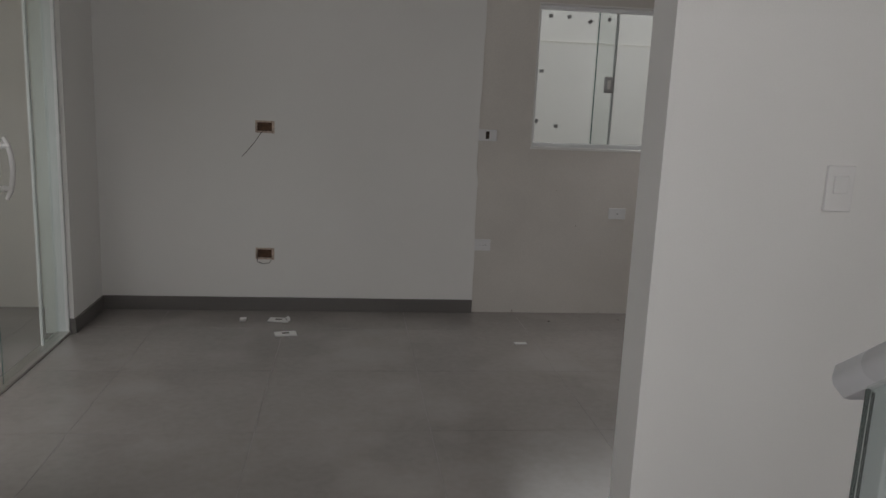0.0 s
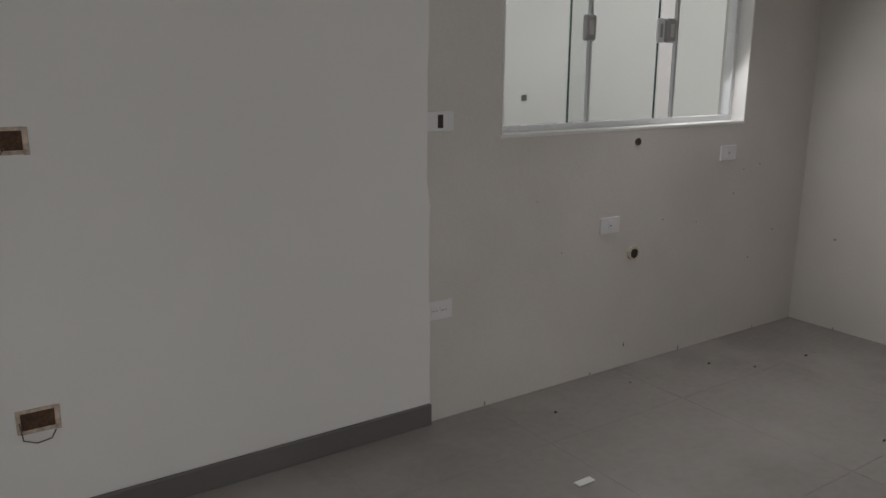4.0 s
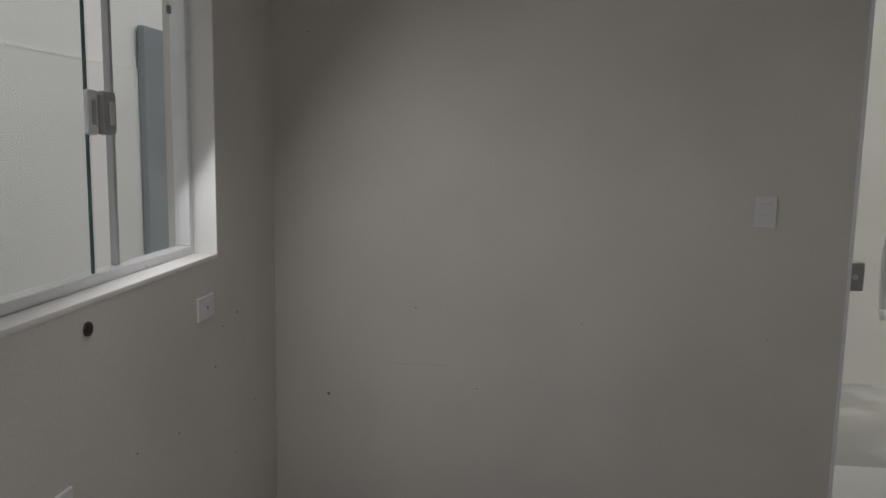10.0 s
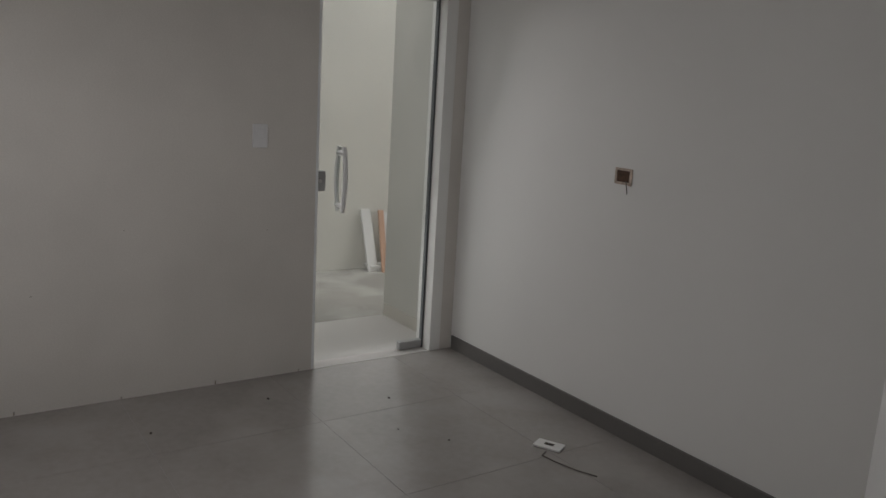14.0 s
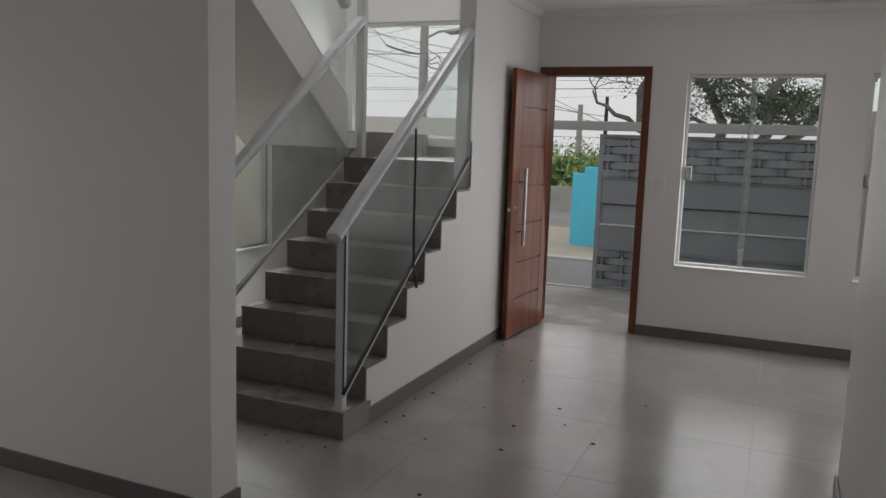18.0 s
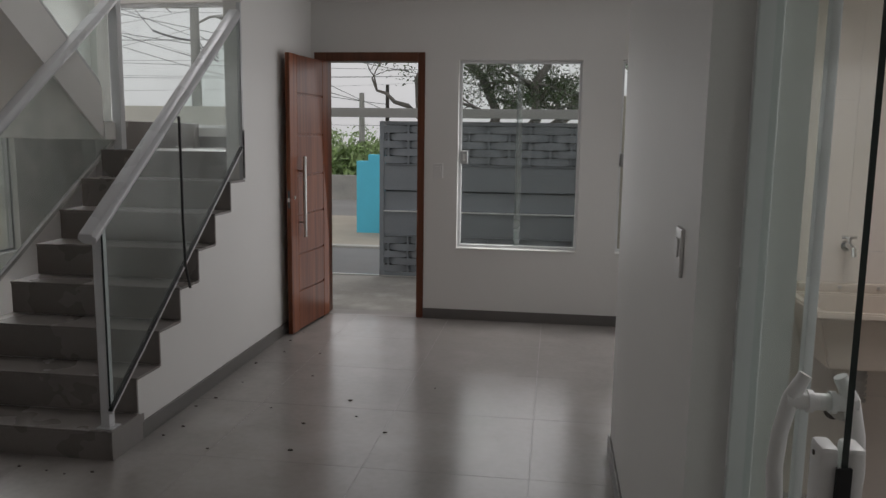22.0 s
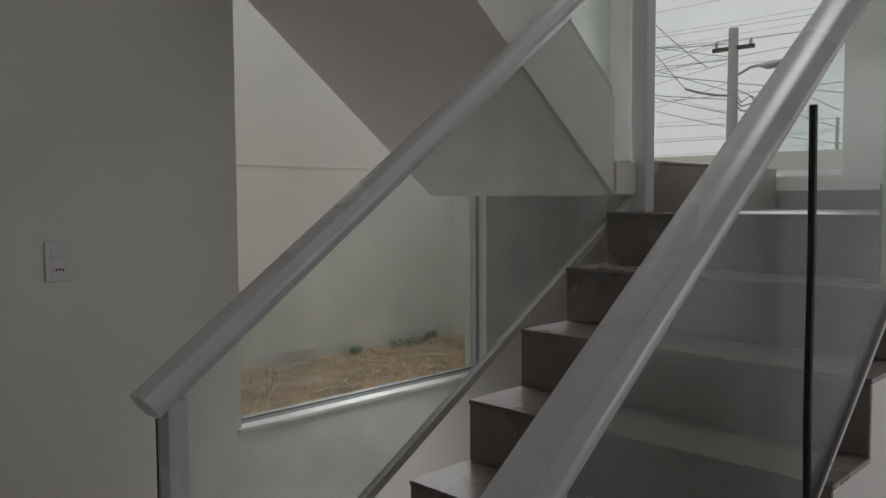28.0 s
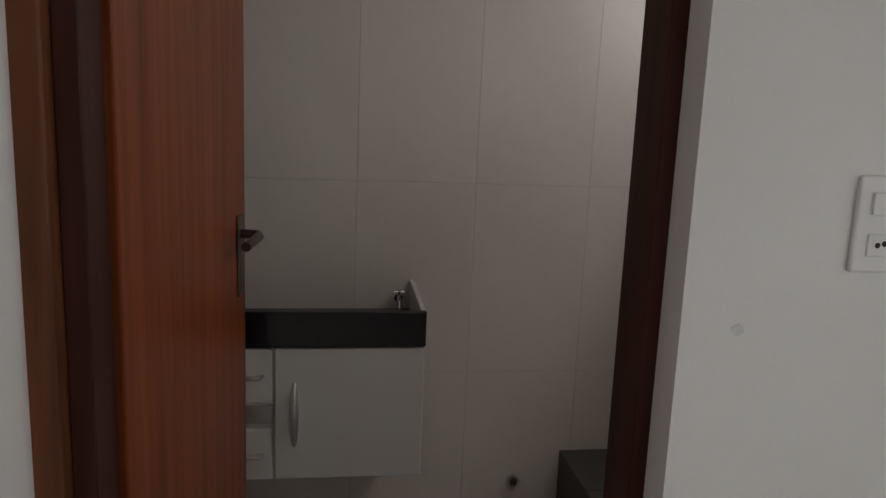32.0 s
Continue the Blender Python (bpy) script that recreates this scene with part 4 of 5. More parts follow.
def crumple(at, size, seed, mat, label, category, group=""):
    rng = random.Random(seed)
    bm = bmesh.new()
    bmesh.ops.create_icosphere(bm, subdivisions=1, radius=size)
    for v in bm.verts:
        v.co = Vector((v.co.x * rng.uniform(0.6, 1.3), v.co.y * rng.uniform(0.6, 1.3), max(0.0, (v.co.z + size * 0.7) * rng.uniform(0.5, 1.0)))) 
        v.co += Vector(at)
    return single("litter" if category == "litter" else "paper_scrap", bm, mat, label, category, group)


crumple((3.72, -2.83, 0.008), 0.022, 3, PLASTIC, "crumpled white scrap on a loose plate", "scrap")
crumple((4.00, -2.84, 0), 0.024, 4, PLASTIC, "crumpled white paper scrap by the skirting", "scrap")
single("paper_strip", box((2.26, -2.435, 0.001), (2.335, -2.405, 0.006), 0.001), PLASTIC, "small torn white paper strip on the floor", "scrap")


# ---- washroom ----
WX = -0.704
def cabinet():
    ob = thing("washbasin_cabinet", "white wall-hung washroom cabinet with steel handles", "cabinet", (0, 0, 0))
    y0, y1, z0, z1, xf = 0.19, 0.736, 0.406, 0.765, -0.43
    part("body", box((WX + 0.012, y0, z0), (xf, y1, z1), 0.003), CABINET, ob)
    d = part("cabinet_door", box((xf, 0.357, z0 + 0.004), (xf + 0.018, y1 - 0.002, z1 - 0.004), 0.003), CABINET, ob)
    part("handle", tube([(xf + 0.014, 0.405, 0.502), (xf + 0.024, 0.405, 0.520), (xf + 0.031, 0.405, 0.548), (xf + 0.034, 0.405, 0.585), (xf + 0.031, 0.405, 0.622), (xf + 0.024, 0.405, 0.650), (xf + 0.014, 0.405, 0.668)], [0.006, 0.008, 0.011, 0.012, 0.011, 0.008, 0.006], 12), STEEL, d, "brushed steel bow handle")
    for a, b in ((z0 + 0.004, 0.548), (0.618, z1 - 0.004)):
        dr = part("drawer_front", box((xf, y0 + 0.003, a), (xf + 0.018, 0.351, b), 0.003), CABINET, ob)
        zc = (a + b) / 2
        part("handle", tube([(xf + 0.018, 0.275, zc), (xf + 0.034, 0.282, zc), (xf + 0.036, 0.30, zc), (xf + 0.034, 0.318, zc), (xf + 0.018, 0.325, zc)], 0.006, 8), STEEL, dr, "small steel handle")
    part("towel_gap", box((xf - 0.002, y0 + 0.003, 0.560), (xf + 0.012, 0.351, 0.606), 0.002), STEEL, ob, "grey recessed strip")
    return ob


CABINET = surface("white_lacquer", (0.74, 0.715, 0.68), 0.35, 0.02, 3, 90, 0.0002)
cabinet()
def basin():
    ob = thing("granite_washbasin", "black granite washbasin counter on the cabinet", "washbasin")
    part("front", box((-0.425, 0.18, 0.767), (-0.405, 0.735, 0.858), 0.003), GRANITE, ob)
    part("top", box((WX + 0.012, 0.18, 0.766), (-0.425, 0.723, 0.79), 0.003), GRANITE, ob)
    bm = bmesh.new()
    add_prism(bm, [(WX + 0.001, 0.767), (-0.4255, 0.767), (-0.4255, 0.856), (WX + 0.10, 0.866), (WX + 0.001, 0.872)], "y", 0.723, 0.734)
    part("side_splash", bm, SPLASH, ob, "pale grey tiled side piece")
    return ob


SPLASH = surface("pale_grey_splash", (0.60, 0.575, 0.545), 0.4)
basin()
def tap(at, name, label, size=1.0):
    ob = thing(name, label, "tap", at)
    ob.scale = (size, size, size)
    part("flange", tube([(0.0, 0, 0), (0.012, 0, 0)], 0.022, 14), CHROME, ob)
    part("spout", tube([(0.0, 0, 0), (0.05, 0, 0.004), (0.09, 0.0, -0.005), (0.10, 0.0, -0.035)], [0.013, 0.013, 0.011, 0.010], 10), CHROME, ob)
    part("stem", tube([(0.035, 0, 0), (0.035, 0, 0.035)], 0.009, 10), CHROME, ob)
    part("cross_handle", tube([(0.035, -0.028, 0.038), (0.035, 0.028, 0.038)], 0.006, 8), CHROME, ob)
    part("cross_handle", tube([(0.010, 0, 0.038), (0.060, 0, 0.038)], 0.006, 8), CHROME, ob)
    return ob


tap((WX + 0.008, 0.69, 0.822), "washbasin_tap", "small chrome tap above the black washbasin", 0.55)
for y, r in ((0.29, 0.009), (0.565, 0.010), (0.832, 0.017)):
    o = thing("wall_fitting", "small dark capped pipe fitting in the wall tiles", "fitting", (WX, y, 1.735), "washroom fittings")
    part("cap", tube([(0, 0, 0), (0.022, 0, 0)], r, 10), STEEL, o)
    part("plug", tube([(0.022, 0, 0), (0.03, 0, 0)], r * 0.6, 8), HOLE, o)
o = thing("wall_fitting", "round steel water outlet low on the tiles", "fitting", (WX, 1.063, 0.236), "washroom fittings")
part("cap", tube([(0, 0, 0), (0.02, 0, 0)], 0.020, 12), STEEL, o)
part("plug", tube([(0.02, 0, 0), (0.021, 0, 0)], 0.012, 10), HOLE, o)


def washroom_door():
    fr = thing("washroom_door", "open dark red wooden washroom door in its frame", "door")
    x0, x1 = LX - 0.145, LX + 0.004
    part("door_frame", box((x0, 0.132, 0), (x1, 0.186, 2.115), 0.003), RAWFRAME, fr, "bare reddish wood jamb")
    # Stop, far jamb and head are darker than the hinge-side jamb.
    part("door_stop", box((x0 + 0.025, 0.1865, 0), (x1 - 0.03, 0.214, 2.07), 0.002), FRAMEDARK, fr, "dark wooden stop")
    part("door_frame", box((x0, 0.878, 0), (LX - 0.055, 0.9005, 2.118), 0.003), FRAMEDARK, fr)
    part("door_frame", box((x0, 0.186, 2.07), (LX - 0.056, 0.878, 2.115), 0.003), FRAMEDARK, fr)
    m = Matrix.Translation((LX - 0.128, 0.206, 0.01)) @ Matrix.Rotation(math.radians(171), 4, "Z")
    leaf = part("door_leaf", box((0, -0.0175, 0), (0.60, 0.0175, 2.055), 0.003, m), DARKWOOD, fr, "flat mahogany door leaf")
    for s in (-1, 1):
        h = part("handle_plate", box((0.535, s * 0.0175, 0.985), (0.570, s * 0.022, 1.145), 0.002, m), DARKSTEEL, leaf)
        bm = bmesh.new()
        add_tube(bm, [m @ Vector((0.552, s * 0.02, 1.108)), m @ Vector((0.552, s * 0.055, 1.108)), m @ Vector((0.53, s * 0.062, 1.108)), m @ Vector((0.44, s * 0.06, 1.104))], 0.009, 10)
        part("lever", bm, DARKSTEEL, h, "dark metal lever")
    part("lock_edge", box((0.599, -0.011, 0.985), (0.602, 0.011, 1.145), 0.001, m), DARKSTEEL, leaf)
    return fr


washroom_door()


def small_box():
    ob = thing("cardboard_box", "dark printed cardboard box on the washroom floor", "box", (-0.55, 1.35, 0))
    part("carton", box((-0.16, -0.14, 0), (0.16, 0.14, 0.325), 0.004), CARTON, ob)
    for z, w in ((0.245, 0.22), (0.20, 0.16), (0.155, 0.20), (0.11, 0.13)):
        part("print", box((0.1605, -w / 2, z), (0.1615, w / 2, z + 0.02)), PLASTIC, ob, "white printed bars")
    part("open_flap", box((-0.16, -0.14, 0.325), (0.10, 0.14, 0.329), 0.001), CARTON, ob)
    part("rag", tube([(0.0, 0.0, 0.345), (0.05, 0.04, 0.352), (0.08, 0.08, 0.345)], 0.02, 6), PLASTIC, ob)
    return ob


CARTON = surface("dark_carton", (0.09, 0.084, 0.072), 0.7, 0.15, 6, 60, 0.001)
small_box()


# ---- laundry ----
def laundry_sink():
    ob = thing("laundry_sink", "beige plastic laundry sink fixed to the tiled wall", "sink", (0, 0, 0))
    x0, x1, yb, yf, zt = 5.53, 6.02, 1.172, 0.715, 0.905
    def ring(a, b, c, d, z):
        return [(a, c, z), (b, c, z), (b, d, z), (a, d, z)]
    bm = bmesh.new()
    rings = [ring(x0 + 0.09, x1 - 0.09, yf + 0.10, yb - 0.02, 0.665), ring(x0 + 0.035, x1 - 0.045, yf + 0.05, yb, zt - 0.03), ring(x0, x1, yf, yb, zt - 0.025), ring(x0, x1, yf, yb, zt), ring(x0 + 0.045, x1 - 0.05, yf + 0.05, yb - 0.05, zt - 0.004), ring(x0 + 0.11, x1 - 0.12, yf + 0.12, yb - 0.07, 0.70)]
    vs = [[bm.verts.new(p) for p in r] for r in rings]
    for a, b in zip(vs, vs[1:]):
        for k in range(4):
            bm.faces.new((a[k], a[(k + 1) % 4], b[(k + 1) % 4], b[k]))
    bm.faces.new(vs[0][::-1])
    bm.faces.new(vs[-1])
    bmesh.ops.bevel(bm, geom=bm.edges[:], offset=0.006, segments=2, affect="EDGES")
    part("bowl", bm, SINK, ob)
    part("back_ledge", box((x0 + 0.055, yb - 0.03, zt - 0.005), (x1 - 0.02, yb + 0.006, zt + 0.035), 0.006), SINK, ob)
    for x in (5.60, 5.75, 5.90):
        part("screw", tube([(x, yb - 0.034, zt + 0.02), (x, yb - 0.02, zt + 0.02)], 0.008, 8), STEEL, ob)
    part("drain_trap", tube([(5.80, 0.98, 0.665), (5.80, 0.985, 0.52), (5.79, 1.0, 0.45), (5.785, 1.05, 0.405), (5.78, 1.11, 0.392), (5.78, 1.178, 0.39)], 0.024, 12), TRAP, ob, "grey corrugated drain trap")
    for z in (0.60, 0.575, 0.55, 0.525, 0.50):
        part("trap_ring", tube([(5.80, 0.984, z - 0.005), (5.80, 0.984, z + 0.005)], 0.029, 12), TRAP, ob)
    part("wall_rosette", tube([(5.78, 1.166, 0.39), (5.78, 1.172, 0.39)], 0.042, 16), HOLE, ob)
    return ob


SINK = surface("beige_plastic", (0.55, 0.475, 0.405), 0.35, 0.03, 4, 60, 0.0003)
TRAP = surface("grey_pvc", (0.42, 0.40, 0.38), 0.4, 0.05, 6, 60, 0.0003)
laundry_sink()
tp = tap((0, 0, 0), "laundry_tap", "chrome cross-handle tap above the laundry sink")
tp.matrix_world = pose(5.77, 1.172, 1.095, 0, 0, -90)
DADO = surface("dark_olive_dado", (0.13, 0.115, 0.095), 0.5, 0.12, 2, 40, 0.001)
structure("wall_laundry_dado", box((6.44, -2.9, 0), (6.4695, 1.172, 0.615), 0.004), DADO, "dark olive brown lower part of the laundry wall", "wall")


def sliding_glass_door():
    ob = thing("sliding_glass_door", "open frameless glass sliding doors of the laundry", "glass door")
    x = RX + 0.053
    part("floor_track", box((x - 0.035, -2.562, 0), (x + 0.045, PIERY - 0.005, 0.016), 0.003), STEEL, ob, "grey aluminium floor track")
    part("head_track", box((x - 0.035, -2.562, 2.085), (x + 0.045, PIERY - 0.005, 2.135), 0.003), ALU, ob)
    part("side_profile", box((x - 0.012, PIERY - 0.030, 0.016), (x + 0.04, PIERY - 0.004, 2.085), 0.003), ALU, ob)
    part("side_profile", box((x - 0.03, -2.565, 0.016), (x + 0.04, -2.545, 2.085), 0.003), ALU, ob)
    for y0, y1, dx in ((-0.86, PIERY - 0.031, 0.026), (-2.55, -2.30, 0.026)):
        part("fixed_pane", box((x + dx - 0.004, y0, 0.016), (x + dx + 0.004, y1, 2.09)), DOORGLASS, ob).visible_shadow = False
        e = y0 if y0 > -2 else y1
        part("edge_profile", box((x + dx - 0.008, e - 0.012, 0.016), (x + dx + 0.008, e + 0.012, 2.085), 0.002), ALU, ob)
    for y0, y1 in ((-1.169, PIERY - 0.035), (-2.535, -1.70)):
        lf = part("sliding_leaf", box((x - 0.016, y0, 0.018), (x - 0.008, y1, 2.088)), DOORGLASS, ob)
        lf.visible_shadow = False
        e, s = (y0, 1) if y0 > -2 else (y1, -1)
        wide = 0.0043 if s > 0 else 0.0015
        part("leaf_edge", box((x - 0.012 - wide, e - 0.001 * s, 0.018), (x - 0.012 + wide, e, 2.088)), EDGEDARK if s > 0 else EDGE, lf, "dark glass edge")
        yh = e + s * 0.11
        for q in (-1, 1):
            xh = x - 0.012 + q * 0.046
            h = part("handle", tube([(xh - q * 0.022, yh, 0.895), (xh - q * 0.004, yh, 0.93), (xh + q * 0.008, yh, 0.985), (xh + q * 0.012, yh, 1.04), (xh + q * 0.008, yh, 1.095), (xh - q * 0.004, yh, 1.15), (xh - q * 0.022, yh, 1.185)], [0.010, 0.012, 0.012, 0.012, 0.012, 0.012, 0.010], 10), PLASTIC, lf, "white bow handle")
            for z in (0.945, 1.145):
                part("handle_mount", tube([(x - 0.012, yh, z), (xh + q * 0.004, yh, z)], 0.013, 12), PLASTIC, h)
                part("mount_collar", tube([(x - 0.012 + q * 0.012, yh, z), (x - 0.012 + q * 0.02, yh, z)], 0.017, 12), PLASTIC, h)
            k = part("lock_case", box((x - 0.012 + q * 0.005, e + s * 0.004, 1.005), (x - 0.012 + q * 0.030, e + s * 0.052, 1.115), 0.007), PLASTIC, lf, "white lock case")
            for z in (1.022, 1.098):
                part("screw", tube([(x - 0.012 + q * 0.030, e + s * 0.03, z), (x - 0.012 + q * 0.0315, e + s * 0.03, z)], 0.004, 8), HOLE, k)
        part("lock_slot", box((x - 0.022, e - s * 0.004, 1.03), (x - 0.002, e + s * 0.003, 1.09), 0.001), RUBBER, lf, "black lock slot")
    return ob


sliding_glass_door()

# ---- outdoors ----
LINE = surface("white_wall_line", (0.75, 0.74, 0.70), 0.8, 0.05, 2, 60, 0.001)
GRASS = surface("dry_grass", (0.66, 0.42, 0.245), 0.9, 0.4, 6, 90, 0.0, island=0.45)
STRAW = surface("pale_straw", (0.68, 0.58, 0.43), 0.9, 0.25, 6, 90, 0.0, island=0.35)
PLINTH = surface("cement_band", (0.72, 0.70, 0.66), 0.9, 0.12, 2.0, 40, 0.002, stain=((0.34, 0.30, 0.24), 2.2, 0.48, 0.55))
GREENBLADE = surface("green_grass", (0.24, 0.31, 0.13), 0.8, 0.3, 6, 90, 0.0, island=0.4)
SOIL = surface("dry_soil", (0.44, 0.27, 0.165), 0.95, 0.3, 4, 50, 0.01, stain=((0.60, 0.53, 0.44), 2.6, 0.54, 0.75))
bm = box((-2.95, -5.2, -0.3), (-2.75, 1.75, 2.75))
add_box(bm, (-2.95, 1.75, -0.3), (-2.75, 9.0, 3.5))
structure("wall_boundary", bm, OUTWALL, "beige rendered boundary wall", "wall")
bm = box((-2.75, -4.75, -0.3), (7.2, -4.55, 1.93))
add_box(bm, (-2.75, -4.73, 1.942), (7.2, -4.562, 3.2))
structure("wall_boundary_back", bm, PALEWALL, "beige rendered rear boundary wall", "wall")
structure("trim_boundary_line", box((-2.752, 1.76, 1.745), (-2.744, 8.9, 1.758)), LINE, "pale joint line along the boundary wall", "trim")
structure("trim_boundary_back_line", box((-2.75, -4.74, 1.93), (7.2, -4.5485, 1.939)), OUTWALL, "pale joint line along the rear wall", "trim")
structure("yard_step", box((-0.83, -1.15, -0.16), (-0.152, -0.001, -0.012), 0.004), STEPTILE, "pale tiled step outside the yard door", "step")
structure("yard_skirting", box((-0.83, -0.012, -0.012), (-0.152, -0.0005, 0.075), 0.003), surface("pale_skirting", (0.52, 0.49, 0.44), 0.5), "pale tile skirting outside", "baseboard")

single("metal_panel", box((-2.18, -4.545, -0.158), (-1.74, -4.50, 2.2), 0.004), surface("blue_grey_metal", (0.22, 0.25, 0.28), 0.5), "narrow blue-grey metal panel leaning on the rear wall", "panel")
# soil strip by the boundary wall
def soil_patch():
    rng = random.Random(5)
    bm = bmesh.new()
    nx, ny = 16, 44
    x0, x1, y0, y1 = -2.75, 0.45, 1.76, 8.4
    g = [[bm.verts.new((x0 + (x1 - x0) * i / nx, y0 + (y1 - y0) * j / ny, -0.14 + 0.135 * math.exp(-((i / nx) * 1.6) ** 2) + 0.05 * noise.noise(Vector((i * 0.35, j * 0.3, 1.7))) + rng.uniform(-0.008, 0.008))) for j in range(ny + 1)] for i in range(nx + 1)]
    for i in range(nx):
        for j in range(ny):
            bm.faces.new((g[i][j], g[i + 1][j], g[i + 1][j + 1], g[i][j + 1]))
    return structure("soil", bm, SOIL, "dry soil strip beside the boundary wall", "soil")


soil_patch()


def blades(name, mat, n, box0, seed, hgt, label, lean=0.9):
    rng = random.Random(seed)
    verts, faces = [], []
    (x0, y0), (x1, y1) = box0
    for _ in range(n):
        x, y = rng.uniform(x0, x1), rng.uniform(y0, y1)
        z = -0.14 + 0.135 * math.exp(-(((x + 2.75) / 3.2) * 1.6) ** 2)
        h, a, l = hgt * rng.uniform(0.4, 1.3), rng.uniform(0, 6.28), lean * rng.uniform(0.2, 1.0)
        dx, dy, w = math.cos(a), math.sin(a), rng.uniform(0.0015, 0.0045)
        px, py = -dy * w, dx * w
        b = len(verts)
        verts += [(x - px, y - py, z), (x + px, y + py, z), (x + dx * h * l * 0.5 + px, y + dy * h * l * 0.5 + py, z + h * 0.7), (x + dx * h * l * 0.5 - px, y + dy * h * l * 0.5 - py, z + h * 0.7), (x + dx * h * l, y + dy * h * l, z + h * (1.0 - 0.5 * l))]
        faces += [(b, b + 1, b + 2, b + 3), (b + 3, b + 2, b + 4)]
    me = bpy.data.meshes.new(name)
    me.from_pydata(verts, [], faces)
    me.materials.append(mat)
    return tagged(new(name, me), label, "grass", "", "stuff")


blades("dry_grass", GRASS, 20000, ((-2.7, 1.9), (-0.6, 7.6)), 11, 0.028, "low matted dry brown grass cuttings", 4.2)
blades("straw", STRAW, 5000, ((-2.7, 1.9), (-0.7, 7.6)), 14, 0.05, "pale dry straw on the soil", 5.0)
weed_rng = random.Random(19)
for k in range(9):
    cx, cy = -2.71 + abs(weed_rng.gauss(0, 0.10)), weed_rng.uniform(5.4, 7.6) if k < 8 else weed_rng.uniform(4.2, 5.4)
    r = weed_rng.uniform(0.05, 0.13)
    blades("weed_tuft", GREENBLADE, weed_rng.randint(70, 160), ((cx - r * 0.5, cy - r), (cx + r, cy + r)), 40 + k, weed_rng.uniform(0.05, 0.11), "low green weeds at the wall's foot", 0.9)
blades("green_weeds", GREENBLADE, 500, ((-2.7, 3.2), (-1.6, 7.2)), 15, 0.05, "sparse green weeds in the dry grass", 1.5)
twig_rng = random.Random(8)
for x, y, turn, ln in ((-2.3, 4.6, 20, 0.5), (-2.1, 5.0, 60, 0.6), (-2.4, 5.6, 110, 0.45), (-1.9, 4.2, -30, 0.5), (-2.2, 6.0, 150, 0.5), (-1.7, 3.7, 75, 0.45)):
    z = -0.10 + 0.135 * math.exp(-(((x + 2.75) / 3.2) * 1.6) ** 2)
    c, q = math.cos(math.radians(turn)), math.sin(math.radians(turn))
    pts = [(x + c * ln * u + twig_rng.uniform(-0.03, 0.03), y + q * ln * u + twig_rng.uniform(-0.03, 0.03), z + 0.02 * math.sin(3.1 * u)) for u in (0, 0.25, 0.5, 0.75, 1)]
    single("twig", tube(pts, [0.006, 0.007, 0.006, 0.005, 0.003], 6), STRAW, "pale dry twig lying on the soil", "twig", "twigs on the soil")
structure("wall_boundary_plinth", box((-2.752, 1.76, -0.2), (-2.744, 8.9, 0.10)), PLINTH, "pale cement band at the wall's foot", "wall")

# boards that lean on the boundary wall
BOARDW = surface("white_board", (0.85, 0.84, 0.83), 0.7, 0.06, 3, 60, 0.001)
BOARDO = surface("terracotta_board", (0.62, 0.39, 0.28), 0.7, 0.1, 4, 60, 0.001)
for y, w, h, x, tilt, mat, lab in ((0.86, 0.10, 0.60, -2.56, 3, BOARDW, "white tile board leaning on the yard wall"), (0.955, 0.055, 0.60, -2.50, -3, BOARDO, "terracotta coloured board leaning on the yard wall"),
                                   (1.04, 0.09, 0.72, -2.60, -4, BOARDW, "tall white board leaning on the yard wall"), (1.15, 0.24, 0.60, -2.47, -4, BOARDW, "wide white tile board leaning on the yard wall"), (1.42, 0.26, 0.58, -2.48, 2, BOARDW, "wide white tile board leaning on the yard wall")):
    m = Matrix.Translation((x, y, -0.158)) @ Matrix.Rotation(math.radians(-14 - 6 * (y * 7 % 1)), 4, "Y") @ Matrix.Rotation(math.radians(tilt), 4, "X")
    single("board", box((-0.024, -w / 2, 0), (0.0, w / 2, h), 0.003, m), mat, lab, "board", "boards in the yard")
for y, z in ((1.0, 0.0), (0.93, 0.03)):
    single("board_offcut", box((-2.70, y - 0.10, -0.158 + z), (-2.55, y + 0.12, -0.13 + z), 0.003), BOARDW, "short white board offcut lying by the wall", "board", "boards in the yard")

# front yard, pavement and road
structure("front_yard", box((-2.75, FY + 0.18, -0.2), (9.0, 6.45, -0.10)), CONCRETE, "worn beige concrete front yard", "ground")
structure("door_sill", box((2.695, FY, -0.05), (3.46, FY + 0.19, -0.004), 0.003), TILE, "grey entrance threshold", "sill")
PAVE = surface("pavement_concrete", (0.40, 0.36, 0.30), 0.9, 0.12, 1.2, 40, 0.003)
structure("road", box((-40, 6.55, -0.4), (50, 8.9, -0.15)), surface("road_asphalt", (0.22, 0.22, 0.222), 0.9, 0.12, 1.0, 60, 0.003), "smooth grey asphalt road", "road")
structure("kerb", box((-40, 8.9, -0.3), (50, 9.05, -0.115), 0.02), surface("kerb_stone", (0.5, 0.49, 0.46), 0.9, 0.1, 2, 40, 0.003), "pale concrete kerb", "kerb")
structure("pavement", box((-40, 9.05, -0.4), (50, 13.2, -0.14)), PAVE, "brownish concrete pavement across the road", "pavement")
structure("road_far", box((-60, 13.2, -0.4), (50, 17.0, -0.155)), surface("far_asphalt", (0.24, 0.235, 0.23), 0.9, 0.12, 0.8, 40, 0.003), "pale asphalt of the side street", "road")

# Near-black that paints the shade seen in the gaps between slats.
GATEGAP = surface("gate_gap_shade", (0.10, 0.11, 0.122), 0.6, 0.07, 2.0, 50, 0.0006)
